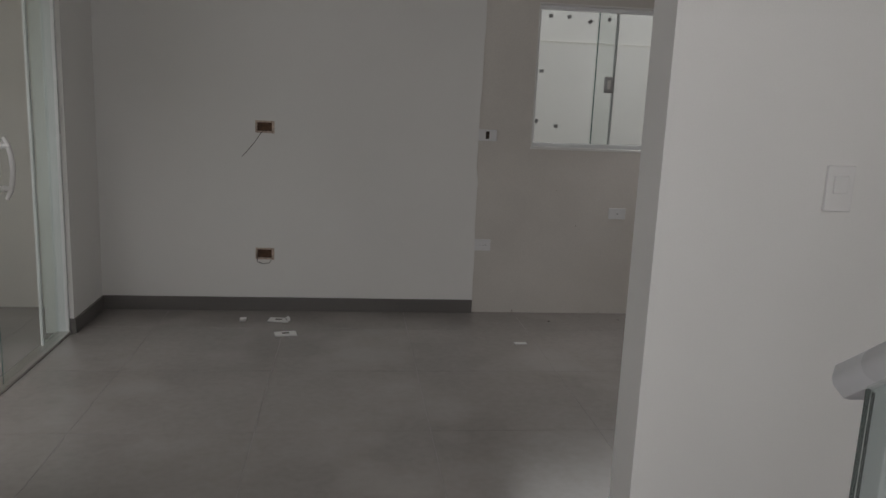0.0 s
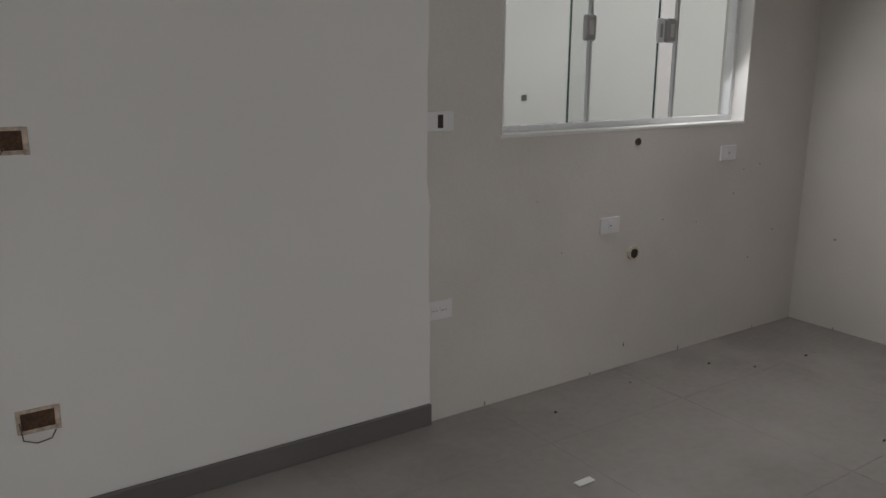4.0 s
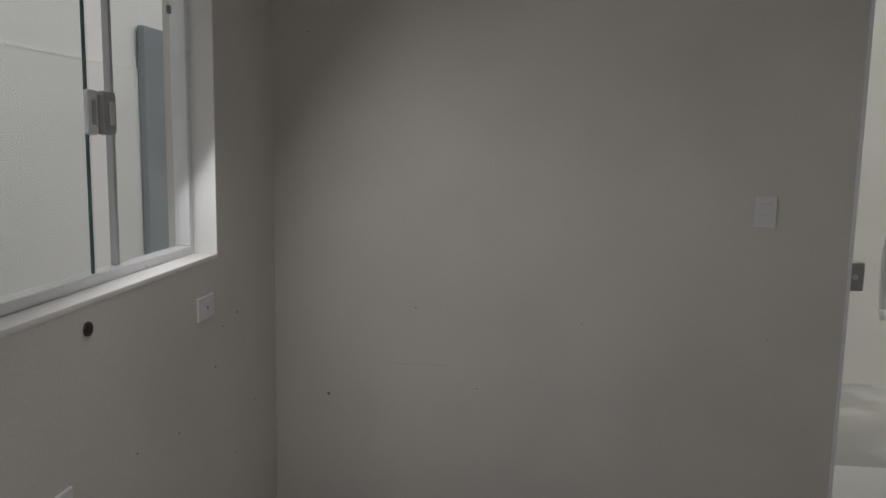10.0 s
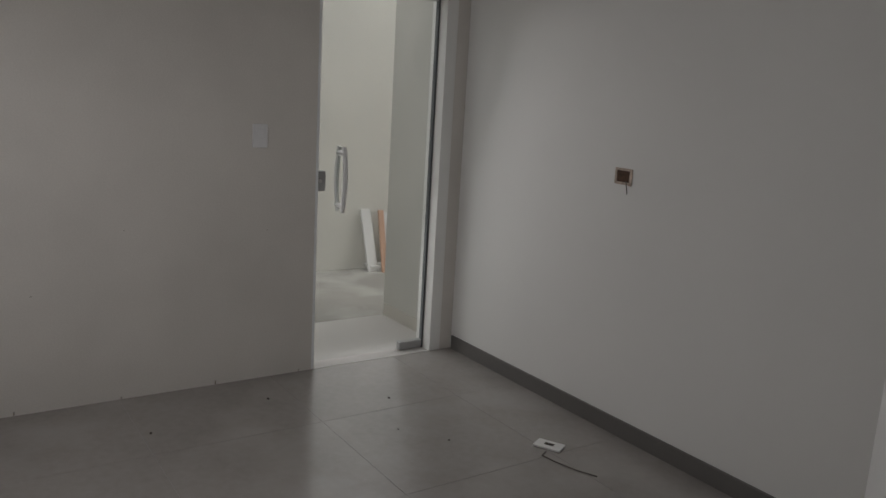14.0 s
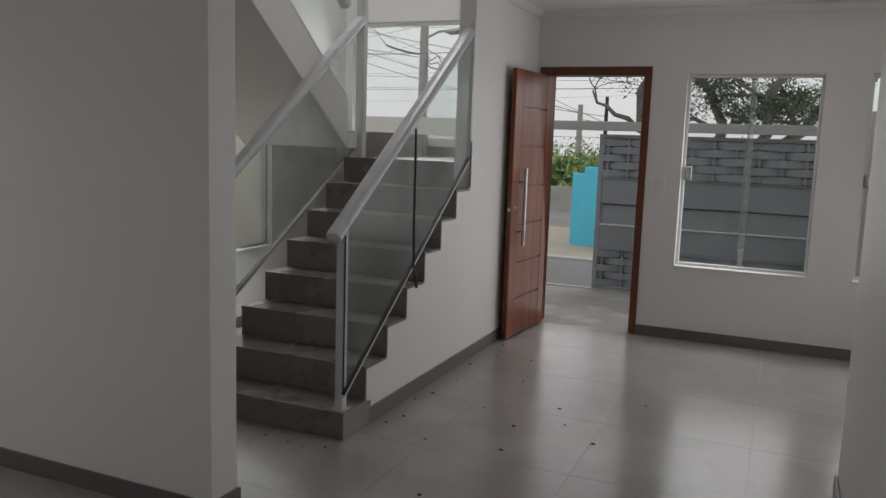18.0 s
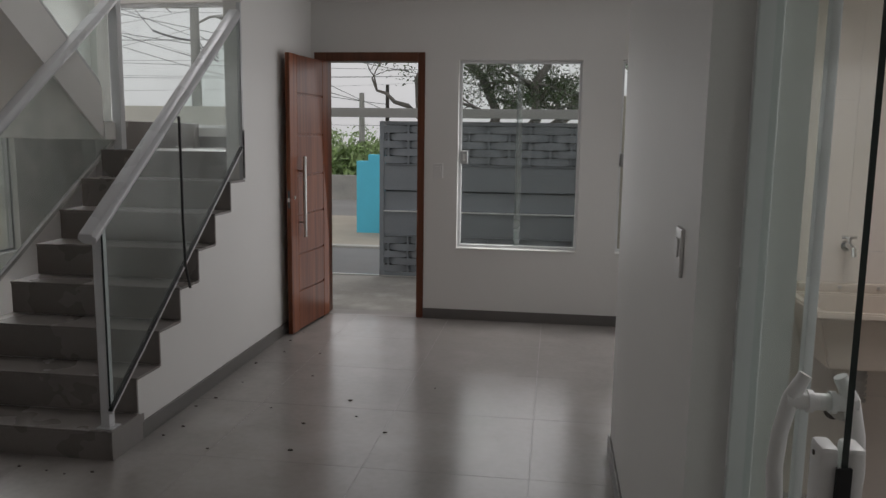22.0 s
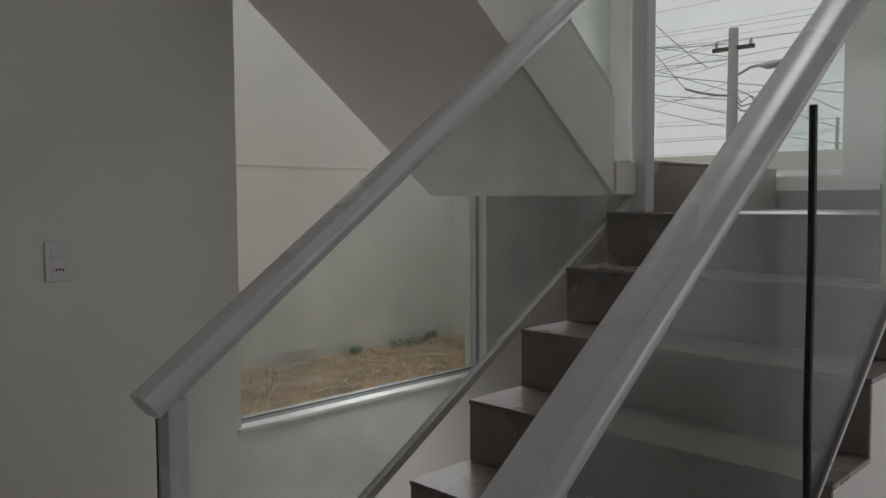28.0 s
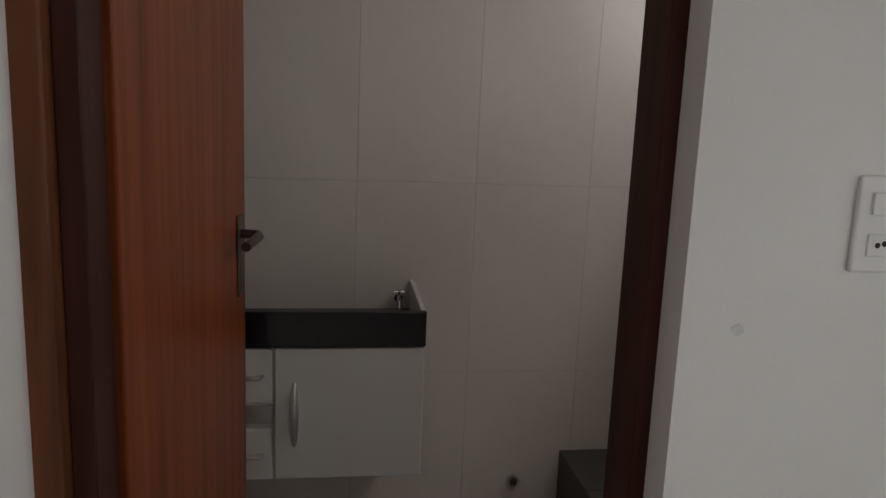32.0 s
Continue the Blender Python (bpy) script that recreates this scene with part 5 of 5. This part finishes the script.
GATE = surface("slate_grey_gate_paint", (0.28, 0.305, 0.335), 0.5, 0.07, 2.0, 50, 0.0006, per_object=0.05)
GY = 6.48


def gate():
    ob = thing("sliding_gate", "slate grey sliding gate with woven slat panels", "gate", (0, 0, 0))
    x0, x1 = 2.62, 5.18
    part("gate_frame", box((x0, GY - 0.02, -0.085), (x0 + 0.05, GY + 0.03, 1.66), 0.003), GATE, ob)
    part("gate_frame", box((x1 - 0.05, GY - 0.02, -0.085), (x1, GY + 0.03, 1.66), 0.003), GATE, ob)
    part("gate_rail", box((x0 + 0.05, GY - 0.02, 1.62), (x1 - 0.05, GY + 0.03, 1.66), 0.003), GATE, ob)
    part("gate_rail", box((x0 + 0.05, GY - 0.02, -0.085), (x1 - 0.05, GY + 0.03, -0.05), 0.003), GATE, ob)
    # Added sheet: closes the gaps and gives them their shadow colour.
    part("backing", box((x0 + 0.05, GY + 0.052, -0.05), (x1 - 0.05, GY + 0.058, 1.63)), GATEGAP, ob, "added dark sheet that stands for shade in the slat gaps")
    for z0, z1, dy in ((0.375, 0.655, -0.014), (0.655, 0.885, 0.02), (0.885, 1.18, -0.014)):
        part("panel", box((x0 + 0.05, GY + dy, z0 + 0.006), (x1 - 0.05, GY + 0.045, z1 - 0.006), 0.008), GATE, ob)
    for z in (0.375, 0.655, 1.18):
        part("panel_bead", box((x0 + 0.05, GY - 0.03, z - 0.006), (x1 - 0.05, GY + 0.03, z + 0.006), 0.002), ALU if z == 0.655 else GATE, ob)

    def woven(za, zb, rows):
        """Flat slats that pass by turns before and behind upright bars."""
        hh, pitch = (zb - za) / rows, 0.225
        for r in range(rows):
            z = za + r * hh
            bm = bmesh.new()
            segs, prev = 200, None
            for k in range(segs + 1):
                x = x0 + 0.05 + (x1 - x0 - 0.1) * k / segs
                ph = (x - x0 - 0.10) / pitch + r
                bow = math.cos(math.pi * ph)
                dy = -0.020 * bow
                lip = 0.003 + 0.015 * max(0.0, -bow) ** 6
                ring = [bm.verts.new((x, GY + dy - 0.004, z + lip)), bm.verts.new((x, GY + dy + 0.004, z + lip)), bm.verts.new((x, GY + dy + 0.004, z + hh - lip)), bm.verts.new((x, GY + dy - 0.004, z + hh - lip))]
                if prev:
                    for q in range(4):
                        bm.faces.new((prev[q], prev[(q + 1) % 4], ring[(q + 1) % 4], ring[q]))
                prev = ring
            part("woven_slat", bm, GATE, ob)
        x = x0 + 0.10
        while x < x1 - 0.06:
            part("upright_bar", box((x - 0.012, GY - 0.012, za), (x + 0.012, GY + 0.012, zb), 0.002), GATE, ob)
            x += pitch
    woven(1.19, 1.615, 5)
    woven(-0.045, 0.365, 5)
    return ob


gate()
single("gate_track", box((-2.6, GY - 0.02, -0.1), (6.5, GY + 0.02, -0.085), 0.003), STEEL, "steel gate track set in the concrete", "gate track")
single("gate_beam", box((-2.6, GY - 0.09, 1.70), (7.0, GY + 0.09, 1.80), 0.005), surface("grey_beam", (0.42, 0.42, 0.41), 0.7, 0.06, 1.5, 40, 0.001), "pale grey beam over the front gate", "beam")
bm = box((5.19, GY - 0.1, -0.16), (5.95, GY + 0.1, 1.95), 0.006)
single("gate_pier", bm, NEIGHBOUR, "beige rendered gate pier", "pier")
bm = box((5.95, 4.4, -0.16), (6.12, 9.0, 1.75))
structure("wall_side_yard", bm, NEIGHBOUR, "beige rendered side boundary wall", "wall")
single("utility_box", box((5.83, 5.55, 0.55), (5.948, 5.85, 0.95), 0.01), surface("grey_meter_box", (0.22, 0.22, 0.215), 0.5), "grey utility box on the side wall", "utility box")
single("downpipe", tube([(5.90, 5.2, -0.1), (5.90, 5.2, 1.0), (5.905, 5.2, 1.74)], 0.035, 10), PLASTIC, "white downpipe on the side boundary wall", "downpipe")
single("wall_cable", tube([(5.94, 4.9, 0.52), (5.94, 5.3, 0.50), (5.93, 5.7, 0.56), (5.94, 6.1, 0.53)], 0.008, 6), RUBBER, "black cable along the side wall", "cable")
BLUE = surface("turquoise_paint", (0.13, 0.66, 0.90), 0.7, 0.08, 1.2, 50, 0.001)
bm = bmesh.new()
add_box(bm, (1.30, 10.6, -0.16), (8.0, 10.8, 1.06), 0.004)
add_box(bm, (1.50, 10.595, 1.06), (8.0, 10.805, 1.17), 0.004)
single("turquoise_wall", bm, BLUE, "bright turquoise low street wall", "wall")
structure("wall_street", wall_with_holes("y", 17.2, 17.4, -22, 6, -0.3, 0.45), surface("stained_wall", (0.42, 0.41, 0.38), 0.9, 0.15, 0.8, 30, 0.003, stain=((0.22, 0.22, 0.21), 1.6, 0.5, 0.5)), "grey stained wall across the street", "wall")

structure("wall_front_boundary", box((-2.75, GY - 0.1, -0.2), (1.75, GY + 0.1, 1.80)), OUTWALL, "beige rendered front boundary wall", "wall")

# ---- street furniture and trees ----
POLE = surface("pole_concrete", (0.36, 0.355, 0.34), 0.9, 0.1, 2, 40, 0.002)
DARKPOLE = surface("dark_timber_pole", (0.05, 0.045, 0.04), 0.9, 0.15, 3, 40, 0.002)
BARK = surface("dark_bark", (0.16, 0.145, 0.13), 0.95, 0.25, 5, 40, 0.006)
LEAF = surface("tree_leaf", (0.055, 0.085, 0.03), 0.6, 0.3, 4, 60, 0.0, island=0.45)
HEDGE = surface("hedge_leaf", (0.25, 0.35, 0.14), 0.6, 0.3, 2, 60, 0.0, island=0.45)
CABLE = surface("cable_black", (0.16, 0.16, 0.165), 0.6, 0.1, 5, 60, 0.0)


def pole(at, h, r, mat, label, lamp=False, cross=True):
    ob = thing("utility_pole", label, "utility pole", at, "utility poles")
    part("shaft", tube([(0, 0, -0.2), (0, 0, h * 0.5), (0, 0, h)], [r, r * 0.85, r * 0.7], 10), mat, ob)
    if cross:
        part("crossarm", box((-0.55, -0.05, h - 0.55), (0.55, 0.05, h - 0.45), 0.01), DARKPOLE, ob)
        for x in (-0.45, 0, 0.45):
            part("insulator", tube([(x, 0, h - 0.45), (x, 0, h - 0.38), (x, 0, h - 0.30)], [0.03, 0.05, 0.025], 8), POLE, ob)
    if lamp:
        part("lamp_arm", tube([(0, 0, h - 1.25), (0.5, -0.1, h - 1.05), (1.15, -0.2, h - 1.0)], 0.035, 8), POLE, ob)
        part("lamp_head", tube([(0.75, -0.13, h - 1.05), (0.95, -0.17, h - 1.08), (1.25, -0.22, h - 1.06), (1.55, -0.27, h - 1.0)], [0.06, 0.15, 0.16, 0.05], 10, 0.55), POLE, ob)
        for k in range(3):
            part("cable_loop", tube([(0.05, 0, h - 1.6 - 0.15 * k), (0.25, -0.05, h - 1.9 - 0.1 * k), (0.5, -0.05, h - 1.75 - 0.2 * k), (0.7, 0, h - 2.1 - 0.1 * k)], 0.02, 5), CABLE, ob)
    return ob


pole((-5.9, 20.0, -0.2), 6.0, 0.17, POLE, "pale concrete pole with a street lamp arm", True)
pole((-4.0, 22.0, -0.2), 3.75, 0.06, POLE, "thin pale pole across the street", False, False)
pole((-1.43, 22.0, -0.2), 2.95, 0.11, POLE, "pale concrete pole across the street", False, False)
pole((-0.62, 22.0, -0.2), 3.2, 0.075, DARKPOLE, "dark timber pole across the street", False, False)
pole((2.33, 13.0, -0.2), 7.5, 0.13, POLE, "thick concrete pole beside the tree", False, False)


def wire(a, b, sag, r=0.018):
    pts = []
    for k in range(15):
        u = k / 14
        p = Vector(a).lerp(Vector(b), u)
        p.z -= sag * 4 * u * (1 - u)
        pts.append(p)
    return single("overhead_cable", tube(pts, r, 5), CABLE, "black overhead street cable", "cable", "overhead cables")


rng = random.Random(21)
for k in range(16):
    za = rng.uniform(2.7, 7.0)
    zb = za + rng.uniform(-1.6, 0.4)
    wire((-34, 20 + rng.uniform(-2, 3), za + 0.6), (4, 20 + rng.uniform(-2, 3), zb), rng.uniform(0.2, 0.9), rng.choice((0.004, 0.005, 0.007)))
for k in range(14):
    wire((-5.9, 20 + rng.uniform(-0.3, 0.3), rng.uniform(3.6, 5.6)), (-17 - rng.uniform(0, 8), 20 + rng.uniform(-2, 3), rng.uniform(2.5, 11.0)), rng.uniform(0.2, 0.9), rng.choice((0.004, 0.006, 0.008)))
wire((-30, 20, 9.5), (12, 20.5, 1.2), 0.3, 0.010)
wire((-24, 20, 7.6), (-5.9, 20.0, 4.0), 0.3, 0.010)
wire((-12, 20, 10.5), (-7.2, 20, 4.4), 0.2, 0.011)
wire((-11.4, 20, 10.5), (-6.6, 20, 4.9), 0.5, 0.012)
wire((-7.2, 20, 4.4), (-5.9, 20, 4.1), 0.05, 0.03)
wire((-5.9, 20, 4.3), (-1.43, 22, 2.5), 0.2, 0.012)
wire((-14, 22, 5.8), (-0.62, 22.0, 2.4), 0.5, 0.010)
wire((-1.43, 22.0, 2.3), (6, 24, 2.3), 0.25, 0.010)
wire((-5.0, 22.0, 4.3), (-0.62, 22, 2.2), 0.1, 0.010)


def limb(bm, p, d, length, r, depth, rng, tips):
    pts, rad = [p.copy()], [r]
    n = 5
    for k in range(n):
        d = (d + Vector((rng.uniform(-0.28, 0.28), rng.uniform(-0.28, 0.28), rng.uniform(-0.20, 0.26)))).normalized()
        p = p + d * length / n
        pts.append(p.copy())
        rad.append(max(0.008, r * (1 - 0.5 * (k + 1) / n)))
    add_tube(bm, pts, rad, 7 if depth > 1 else 5)
    tips += pts[3:] if depth <= 1 else []
    if depth > 0:
        for _ in range(3 if depth > 1 else 4):
            at = rng.randint(2, n)
            side = Vector((rng.uniform(-1, 1), rng.uniform(-1, 1), rng.uniform(-0.25, 0.8))).normalized()
            limb(bm, pts[at], (d * 0.5 + side).normalized(), length * rng.uniform(0.5, 0.75), rad[at] * 0.68, depth - 1, rng, tips)


def leaf_cloud(centres, n, spread, size, seed):
    rng = random.Random(seed)
    verts, faces = [], []
    for _ in range(n):
        c = rng.choice(centres)
        p = Vector(c) + Vector((rng.gauss(0, spread), rng.gauss(0, spread), rng.gauss(0, spread * 0.7)))
        a, b = Vector((rng.uniform(-1, 1), rng.uniform(-1, 1), rng.uniform(-1, 1))).normalized(), Vector((rng.uniform(-1, 1), rng.uniform(-1, 1), rng.uniform(-1, 1))).normalized()
        s = size * rng.uniform(0.6, 1.4)
        i = len(verts)
        verts += [p - a * s, p + b * s * 0.4, p + a * s, p - b * s * 0.4]
        faces.append((i, i + 1, i + 2, i + 3))
    return verts, faces


def mesh_part(name, verts, faces, mat, parent, label=""):
    me = bpy.data.meshes.new(name)
    me.from_pydata([tuple(v) for v in verts], [], faces)
    me.materials.append(mat)
    ob = new(name, me)
    ob.parent = parent
    return tagged(ob, label)


def tree(at, seed, label):
    rng = random.Random(seed)
    ob = thing("street_tree", label, "tree", at)
    bm, tips = bmesh.new(), []
    add_tube(bm, [(0, 0, -0.2), (0.05, 0, 0.5), (0.0, 0.05, 1.0)], [0.55, 0.42, 0.30], 12)
    stems = (((0, 0, 0.8), (-0.7, 0.0, 1.5), (-1.15, 0.1, 2.1), (-1.20, 0.1, 2.8), (-0.8, 0.2, 3.6), (-0.9, 0.2, 4.6)),
             ((0, 0, 0.8), (0.25, 0.1, 1.5), (0.45, 0.1, 2.1), (0.15, 0.1, 2.8), (-0.4, 0.2, 3.4), (-0.9, 0.0, 4.0)),
             ((0, 0, 0.8), (0.8, 0.0, 1.4), (1.25, 0.1, 2.0), (1.20, 0.0, 2.7), (1.6, 0.0, 3.3), (2.3, 0.1, 3.8)),
             ((0, 0, 0.8), (1.1, 0.3, 1.5), (1.9, 0.5, 2.1), (2.3, 0.4, 2.8), (2.2, 0.3, 3.5), (2.7, 0.3, 4.2)),
             ((-1.15, 0.1, 2.0), (-1.4, 0.0, 2.25), (-1.65, -0.1, 2.32), (-1.85, 0.0, 2.5), (-2.05, 0.0, 2.56), (-2.15, 0.0, 2.8)))
    for i, st in enumerate(stems):
        r0 = 0.135 if i < 4 else 0.06
        pts = [Vector(p) for p in st]
        add_tube(bm, pts, [r0 * (1 - 0.13 * k) for k in range(6)], 9)
        for k in range(2, 6):
            for _ in range((0, 2, 3, 2, 0)[i] if k < 4 else (2 if i < 4 else 1)):
                side = Vector((rng.uniform(-0.2, 1) if i in (0, 4) else rng.uniform(-1, 1), rng.uniform(-0.7, 0.7), rng.uniform(0.0, 0.9))).normalized()
                limb(bm, pts[k], side, rng.uniform(0.7, 1.4), r0 * (0.5 - 0.05 * k), 1, rng, tips)
    part("trunk", bm, BARK, ob, "dark crooked trunk and limbs")
    high = [t for t in tips if t.z > 2.3 and not (t.x < -1.6 and t.z < 3.2)]
    v, f = leaf_cloud(high, 26000, 0.19, 0.04, seed + 1)
    mesh_part("crown", v, f, LEAF, ob, "thin dark green foliage")
    return ob


tree((2.92, 14.0, -0.16), 8, "low spreading street tree with dark crooked limbs")


def hedge(at, size, n, seed, label):
    rng = random.Random(seed)
    ob = thing("hedge", label, "hedge", at)
    centres = [(rng.uniform(-size[0], size[0]), rng.uniform(-size[1], size[1]), rng.uniform(0.1, 1.0) * size[2] * (0.8 + 0.25 * math.sin(k))) for k in range(90)]
    v, f = leaf_cloud(centres, n, 0.42, 0.13, seed)
    mesh_part("foliage", v, f, HEDGE, ob, "dense green leaves")
    bm = bmesh.new()
    for c in centres[::6]:
        add_tube(bm, [(c[0] * 0.9, c[1] * 0.5, -0.2), (c[0], c[1], c[2])], [0.06, 0.02], 5)
    part("stems", bm, BARK, ob)
    return ob


hedge((-4.0, 20.0, -0.16), (6.0, 1.2, 1.1), 26000, 31, "dense green hedge behind the street wall")
hedge((-5.0, 44.0, -0.16), (16.0, 3.0, 1.7), 16000, 33, "distant hazy green trees down the street")

# ---- small bits ----
BIT = surface("dry_leaf_bit", (0.035, 0.026, 0.018), 0.9, 0.3, 30, 100, 0.0)
STICK = surface("adhesive_pad", (0.30, 0.31, 0.31), 0.6, 0.1, 20, 60, 0.0)
for x, z, t in ((2.05, 2.01, 10), (1.925, 2.01, 20), (1.78, 1.985, 45), (1.65, 2.005, 40), (2.09, 1.65, 8), (1.965, 1.29, 3), (2.105, 1.32, 60), (0.95, 1.98, 35), (0.70, 1.90, 5), (0.66, 2.0, 12)):
    m = Matrix.Translation((x, KB - 0.088, z)) @ Matrix.Rotation(math.radians(t), 4, "Y")
    single("adhesive_pad", box((-0.014, -0.0015, -0.014), (0.014, 0.0015, 0.010), 0.0005, m), STICK, "small grey adhesive pad stuck on the pane", "adhesive pad", "pads on the kitchen window")
rng = random.Random(77)
spots = [(2.66, 1.32), (2.70, 1.45), (2.63, 1.75), (2.68, 1.9), (2.72, 2.2), (2.65, 2.6), (2.74, 2.9), (2.68, 3.2), (2.70, 3.45), (2.2, 0.86), (2.35, 0.84), (2.0, 0.85), (2.45, 0.82), (2.56, 0.86), (1.8, 0.84),
         (3.05, 1.8), (3.3, 1.6), (3.45, 2.0), (3.55, 1.75), (3.1, 2.4), (2.95, 1.2), (3.35, 1.25), (3.75, 1.55), (3.0, 2.9), (3.9, 2.3), (3.2, 0.6), (0.45, -1.9), (1.1, -2.0), (1.7, -1.55), (0.9, -0.9), (0.5, -2.7), (1.0, -2.9), (1.5, -2.95), (2.0, -2.9), (0.3, -1.3), (1.1, -0.75), (0.55, -0.75), (0.85, -2.75)]
for x, y in spots:
    s = rng.uniform(0.005, 0.013)
    out = rough_outline(7, s, rng.random(), rng.uniform(0.4, 0.9))
    bm = bmesh.new()
    add_prism(bm, [(x + u, y + v) for u, v in out], "z", 0.0005, 0.003 + s * 0.15)
    single("debris_bit", bm, BIT, "tiny dark dry leaf bit on the floor", "debris", "debris on the floor")
CRACK = surface("dark_joint", (0.30, 0.265, 0.225), 0.9, 0.2, 20, 60, 0.0)
for k in range(5):
    y = -2.85 + 0.46 * k
    single("plaster_notch", box((0.0, y - 0.003, 0.002), (0.003, y + 0.003, 0.012 + 0.008 * (k % 2)), 0.0), CRACK, "short dark notch at the plaster's foot", "notch", "notches in the bare plaster")
for k in range(4):
    x = 0.35 + 0.62 * k
    single("plaster_notch", box((x - 0.003, KB, 0.002), (x + 0.003, KB + 0.003, 0.012 + 0.008 * (k % 2)), 0.0), CRACK, "short dark notch at the plaster's foot", "notch", "notches in the bare plaster")
LINEMARK = surface("trowel_line", (0.54, 0.50, 0.455), 0.9, 0.2, 6, 60, 0.0)
single("plaster_line", box((0.0, -2.66, 0.6393), (0.0006, -2.42, 0.6407)), LINEMARK, "thin horizontal trowel line in the plaster", "trowel line")

bm = bmesh.new()
add_prism(bm, [(0.976 + u, 1.125 + v) for u, v in rough_outline(12, 0.010, 3, 0.9)], "x", LX, LX + 0.0008)
single("wall_smudge", bm, surface("pencil_smudge", (0.66, 0.66, 0.65), 0.7, 0.1, 30, 90, 0.0), "small grey smudge on the white wall", "smudge")
mark_rng = random.Random(12)
for x, z in ((0.42, 0.92), (0.55, 0.90), (0.36, 0.80), (0.62, 0.78), (0.25, 0.55), (0.45, 0.42), (0.9, 0.66), (1.15, 0.7), (1.8, 0.62), (1.95, 0.86)):
    bm = bmesh.new()
    r = mark_rng.uniform(0.004, 0.010)
    add_prism(bm, [(x + u, z + v) for u, v in rough_outline(8, r, x * 7, mark_rng.uniform(0.3, 0.9))], "y", KB, KB + 0.0008)
    single("plaster_mark", bm, CRACK, "small dark mark on the bare plaster", "mark", "marks on the bare plaster")
for y, z in ((-2.98, 1.93), (-2.55, 0.87), (-1.9, 0.83), (-2.3, 0.55), (-2.9, 0.5), (-1.2, 0.8)):
    bm = bmesh.new()
    r = mark_rng.uniform(0.003, 0.008)
    add_prism(bm, [(y + u, z + v) for u, v in rough_outline(8, r, y * 7, mark_rng.uniform(0.4, 0.9))], "x", 0.0, 0.0008)
    single("plaster_mark", bm, CRACK, "small dark mark on the bare plaster", "mark", "marks on the bare plaster")

# ---- tiles ----
floor_ob = bpy.data.objects["floor"]
made = {}


def slab(w, d, mat, name):
    key = (round(w, 3), round(d, 3), name)
    if key not in made:
        made[key] = mesh_of(name, box((-w / 2, -d / 2, -0.0024), (w / 2, d / 2, 0.0), 0.0004), mat)
    return made[key]


xs = [-0.70] + [3.737 + 0.768 * k for k in range(-5, 5)]
ys = [max(KB, -1.94 + 0.764 * k) for k in range(-2, 9)]
xs, ys = [x for x in xs if x < 6.6], [y for y in ys if y < FY]
for left, x1 in zip(xs, xs[1:] + [6.6]):
    for y0, y1 in zip(ys, ys[1:] + [FY]):
        x0 = max(left, 0.0) if y0 < 0.1 else left
        if x1 - x0 < 0.03 or y1 - y0 < 0.03:
            continue
        o = new("tile", slab(x1 - x0 - 0.0018, y1 - y0 - 0.0018, TILE, "tile"))
        o.location = ((x0 + x1) / 2, (y0 + y1) / 2, 0.0)
        o.parent = floor_ob


def wall_tiles(wall, axis, face, us, zs):
    """Tiles on a wall, 8 mm proud of it. axis 'x': the wall faces along +x; 'y': along -y."""
    ob = bpy.data.objects[wall]
    for u0, u1 in zip(us, us[1:]):
        for z0, z1 in zip(zs, zs[1:]):
            key = ("wall", axis, round(u1 - u0, 3), round(z1 - z0, 3))
            if key not in made:
                w, h = (u1 - u0 - 0.0024) / 2, (z1 - z0 - 0.0024) / 2
                b = box((0, -w, -h), (0.008, w, h), 0.001) if axis == "x" else box((-w, -0.008, -h), (w, 0, h), 0.001)
                made[key] = mesh_of("wall_tile", b, WALLTILE)
            o = new("wall_tile", made[key])
            o.location = (face, (u0 + u1) / 2, (z0 + z1) / 2) if axis == "x" else ((u0 + u1) / 2, face, (z0 + z1) / 2)
            o.parent = ob


structure("wall_washroom_lining", box((-0.7125, 0.16, 0), (-0.7045, 1.6, 2.5)), WALLGROUT, "joint bed of the washroom tiles", "wall")
structure("wall_laundry_lining", box((RX + 0.16, 1.1725, 0), (6.47, 1.18, TOP)), WALLGROUT, "joint bed of the laundry tiles", "wall")
wall_tiles("wall_washroom_lining", "x", -0.7115, [0.16, 0.225, 0.564, 0.903, 1.242, 1.60], [0.0, 0.018, 0.588, 1.155, 1.722, 2.29, 2.50])
wall_tiles("wall_laundry_lining", "y", 1.1795, [5.09, 5.425, 5.77, 6.115, 6.47], [0.0, 0.46, 1.073, 1.684, 2.295, 2.60])
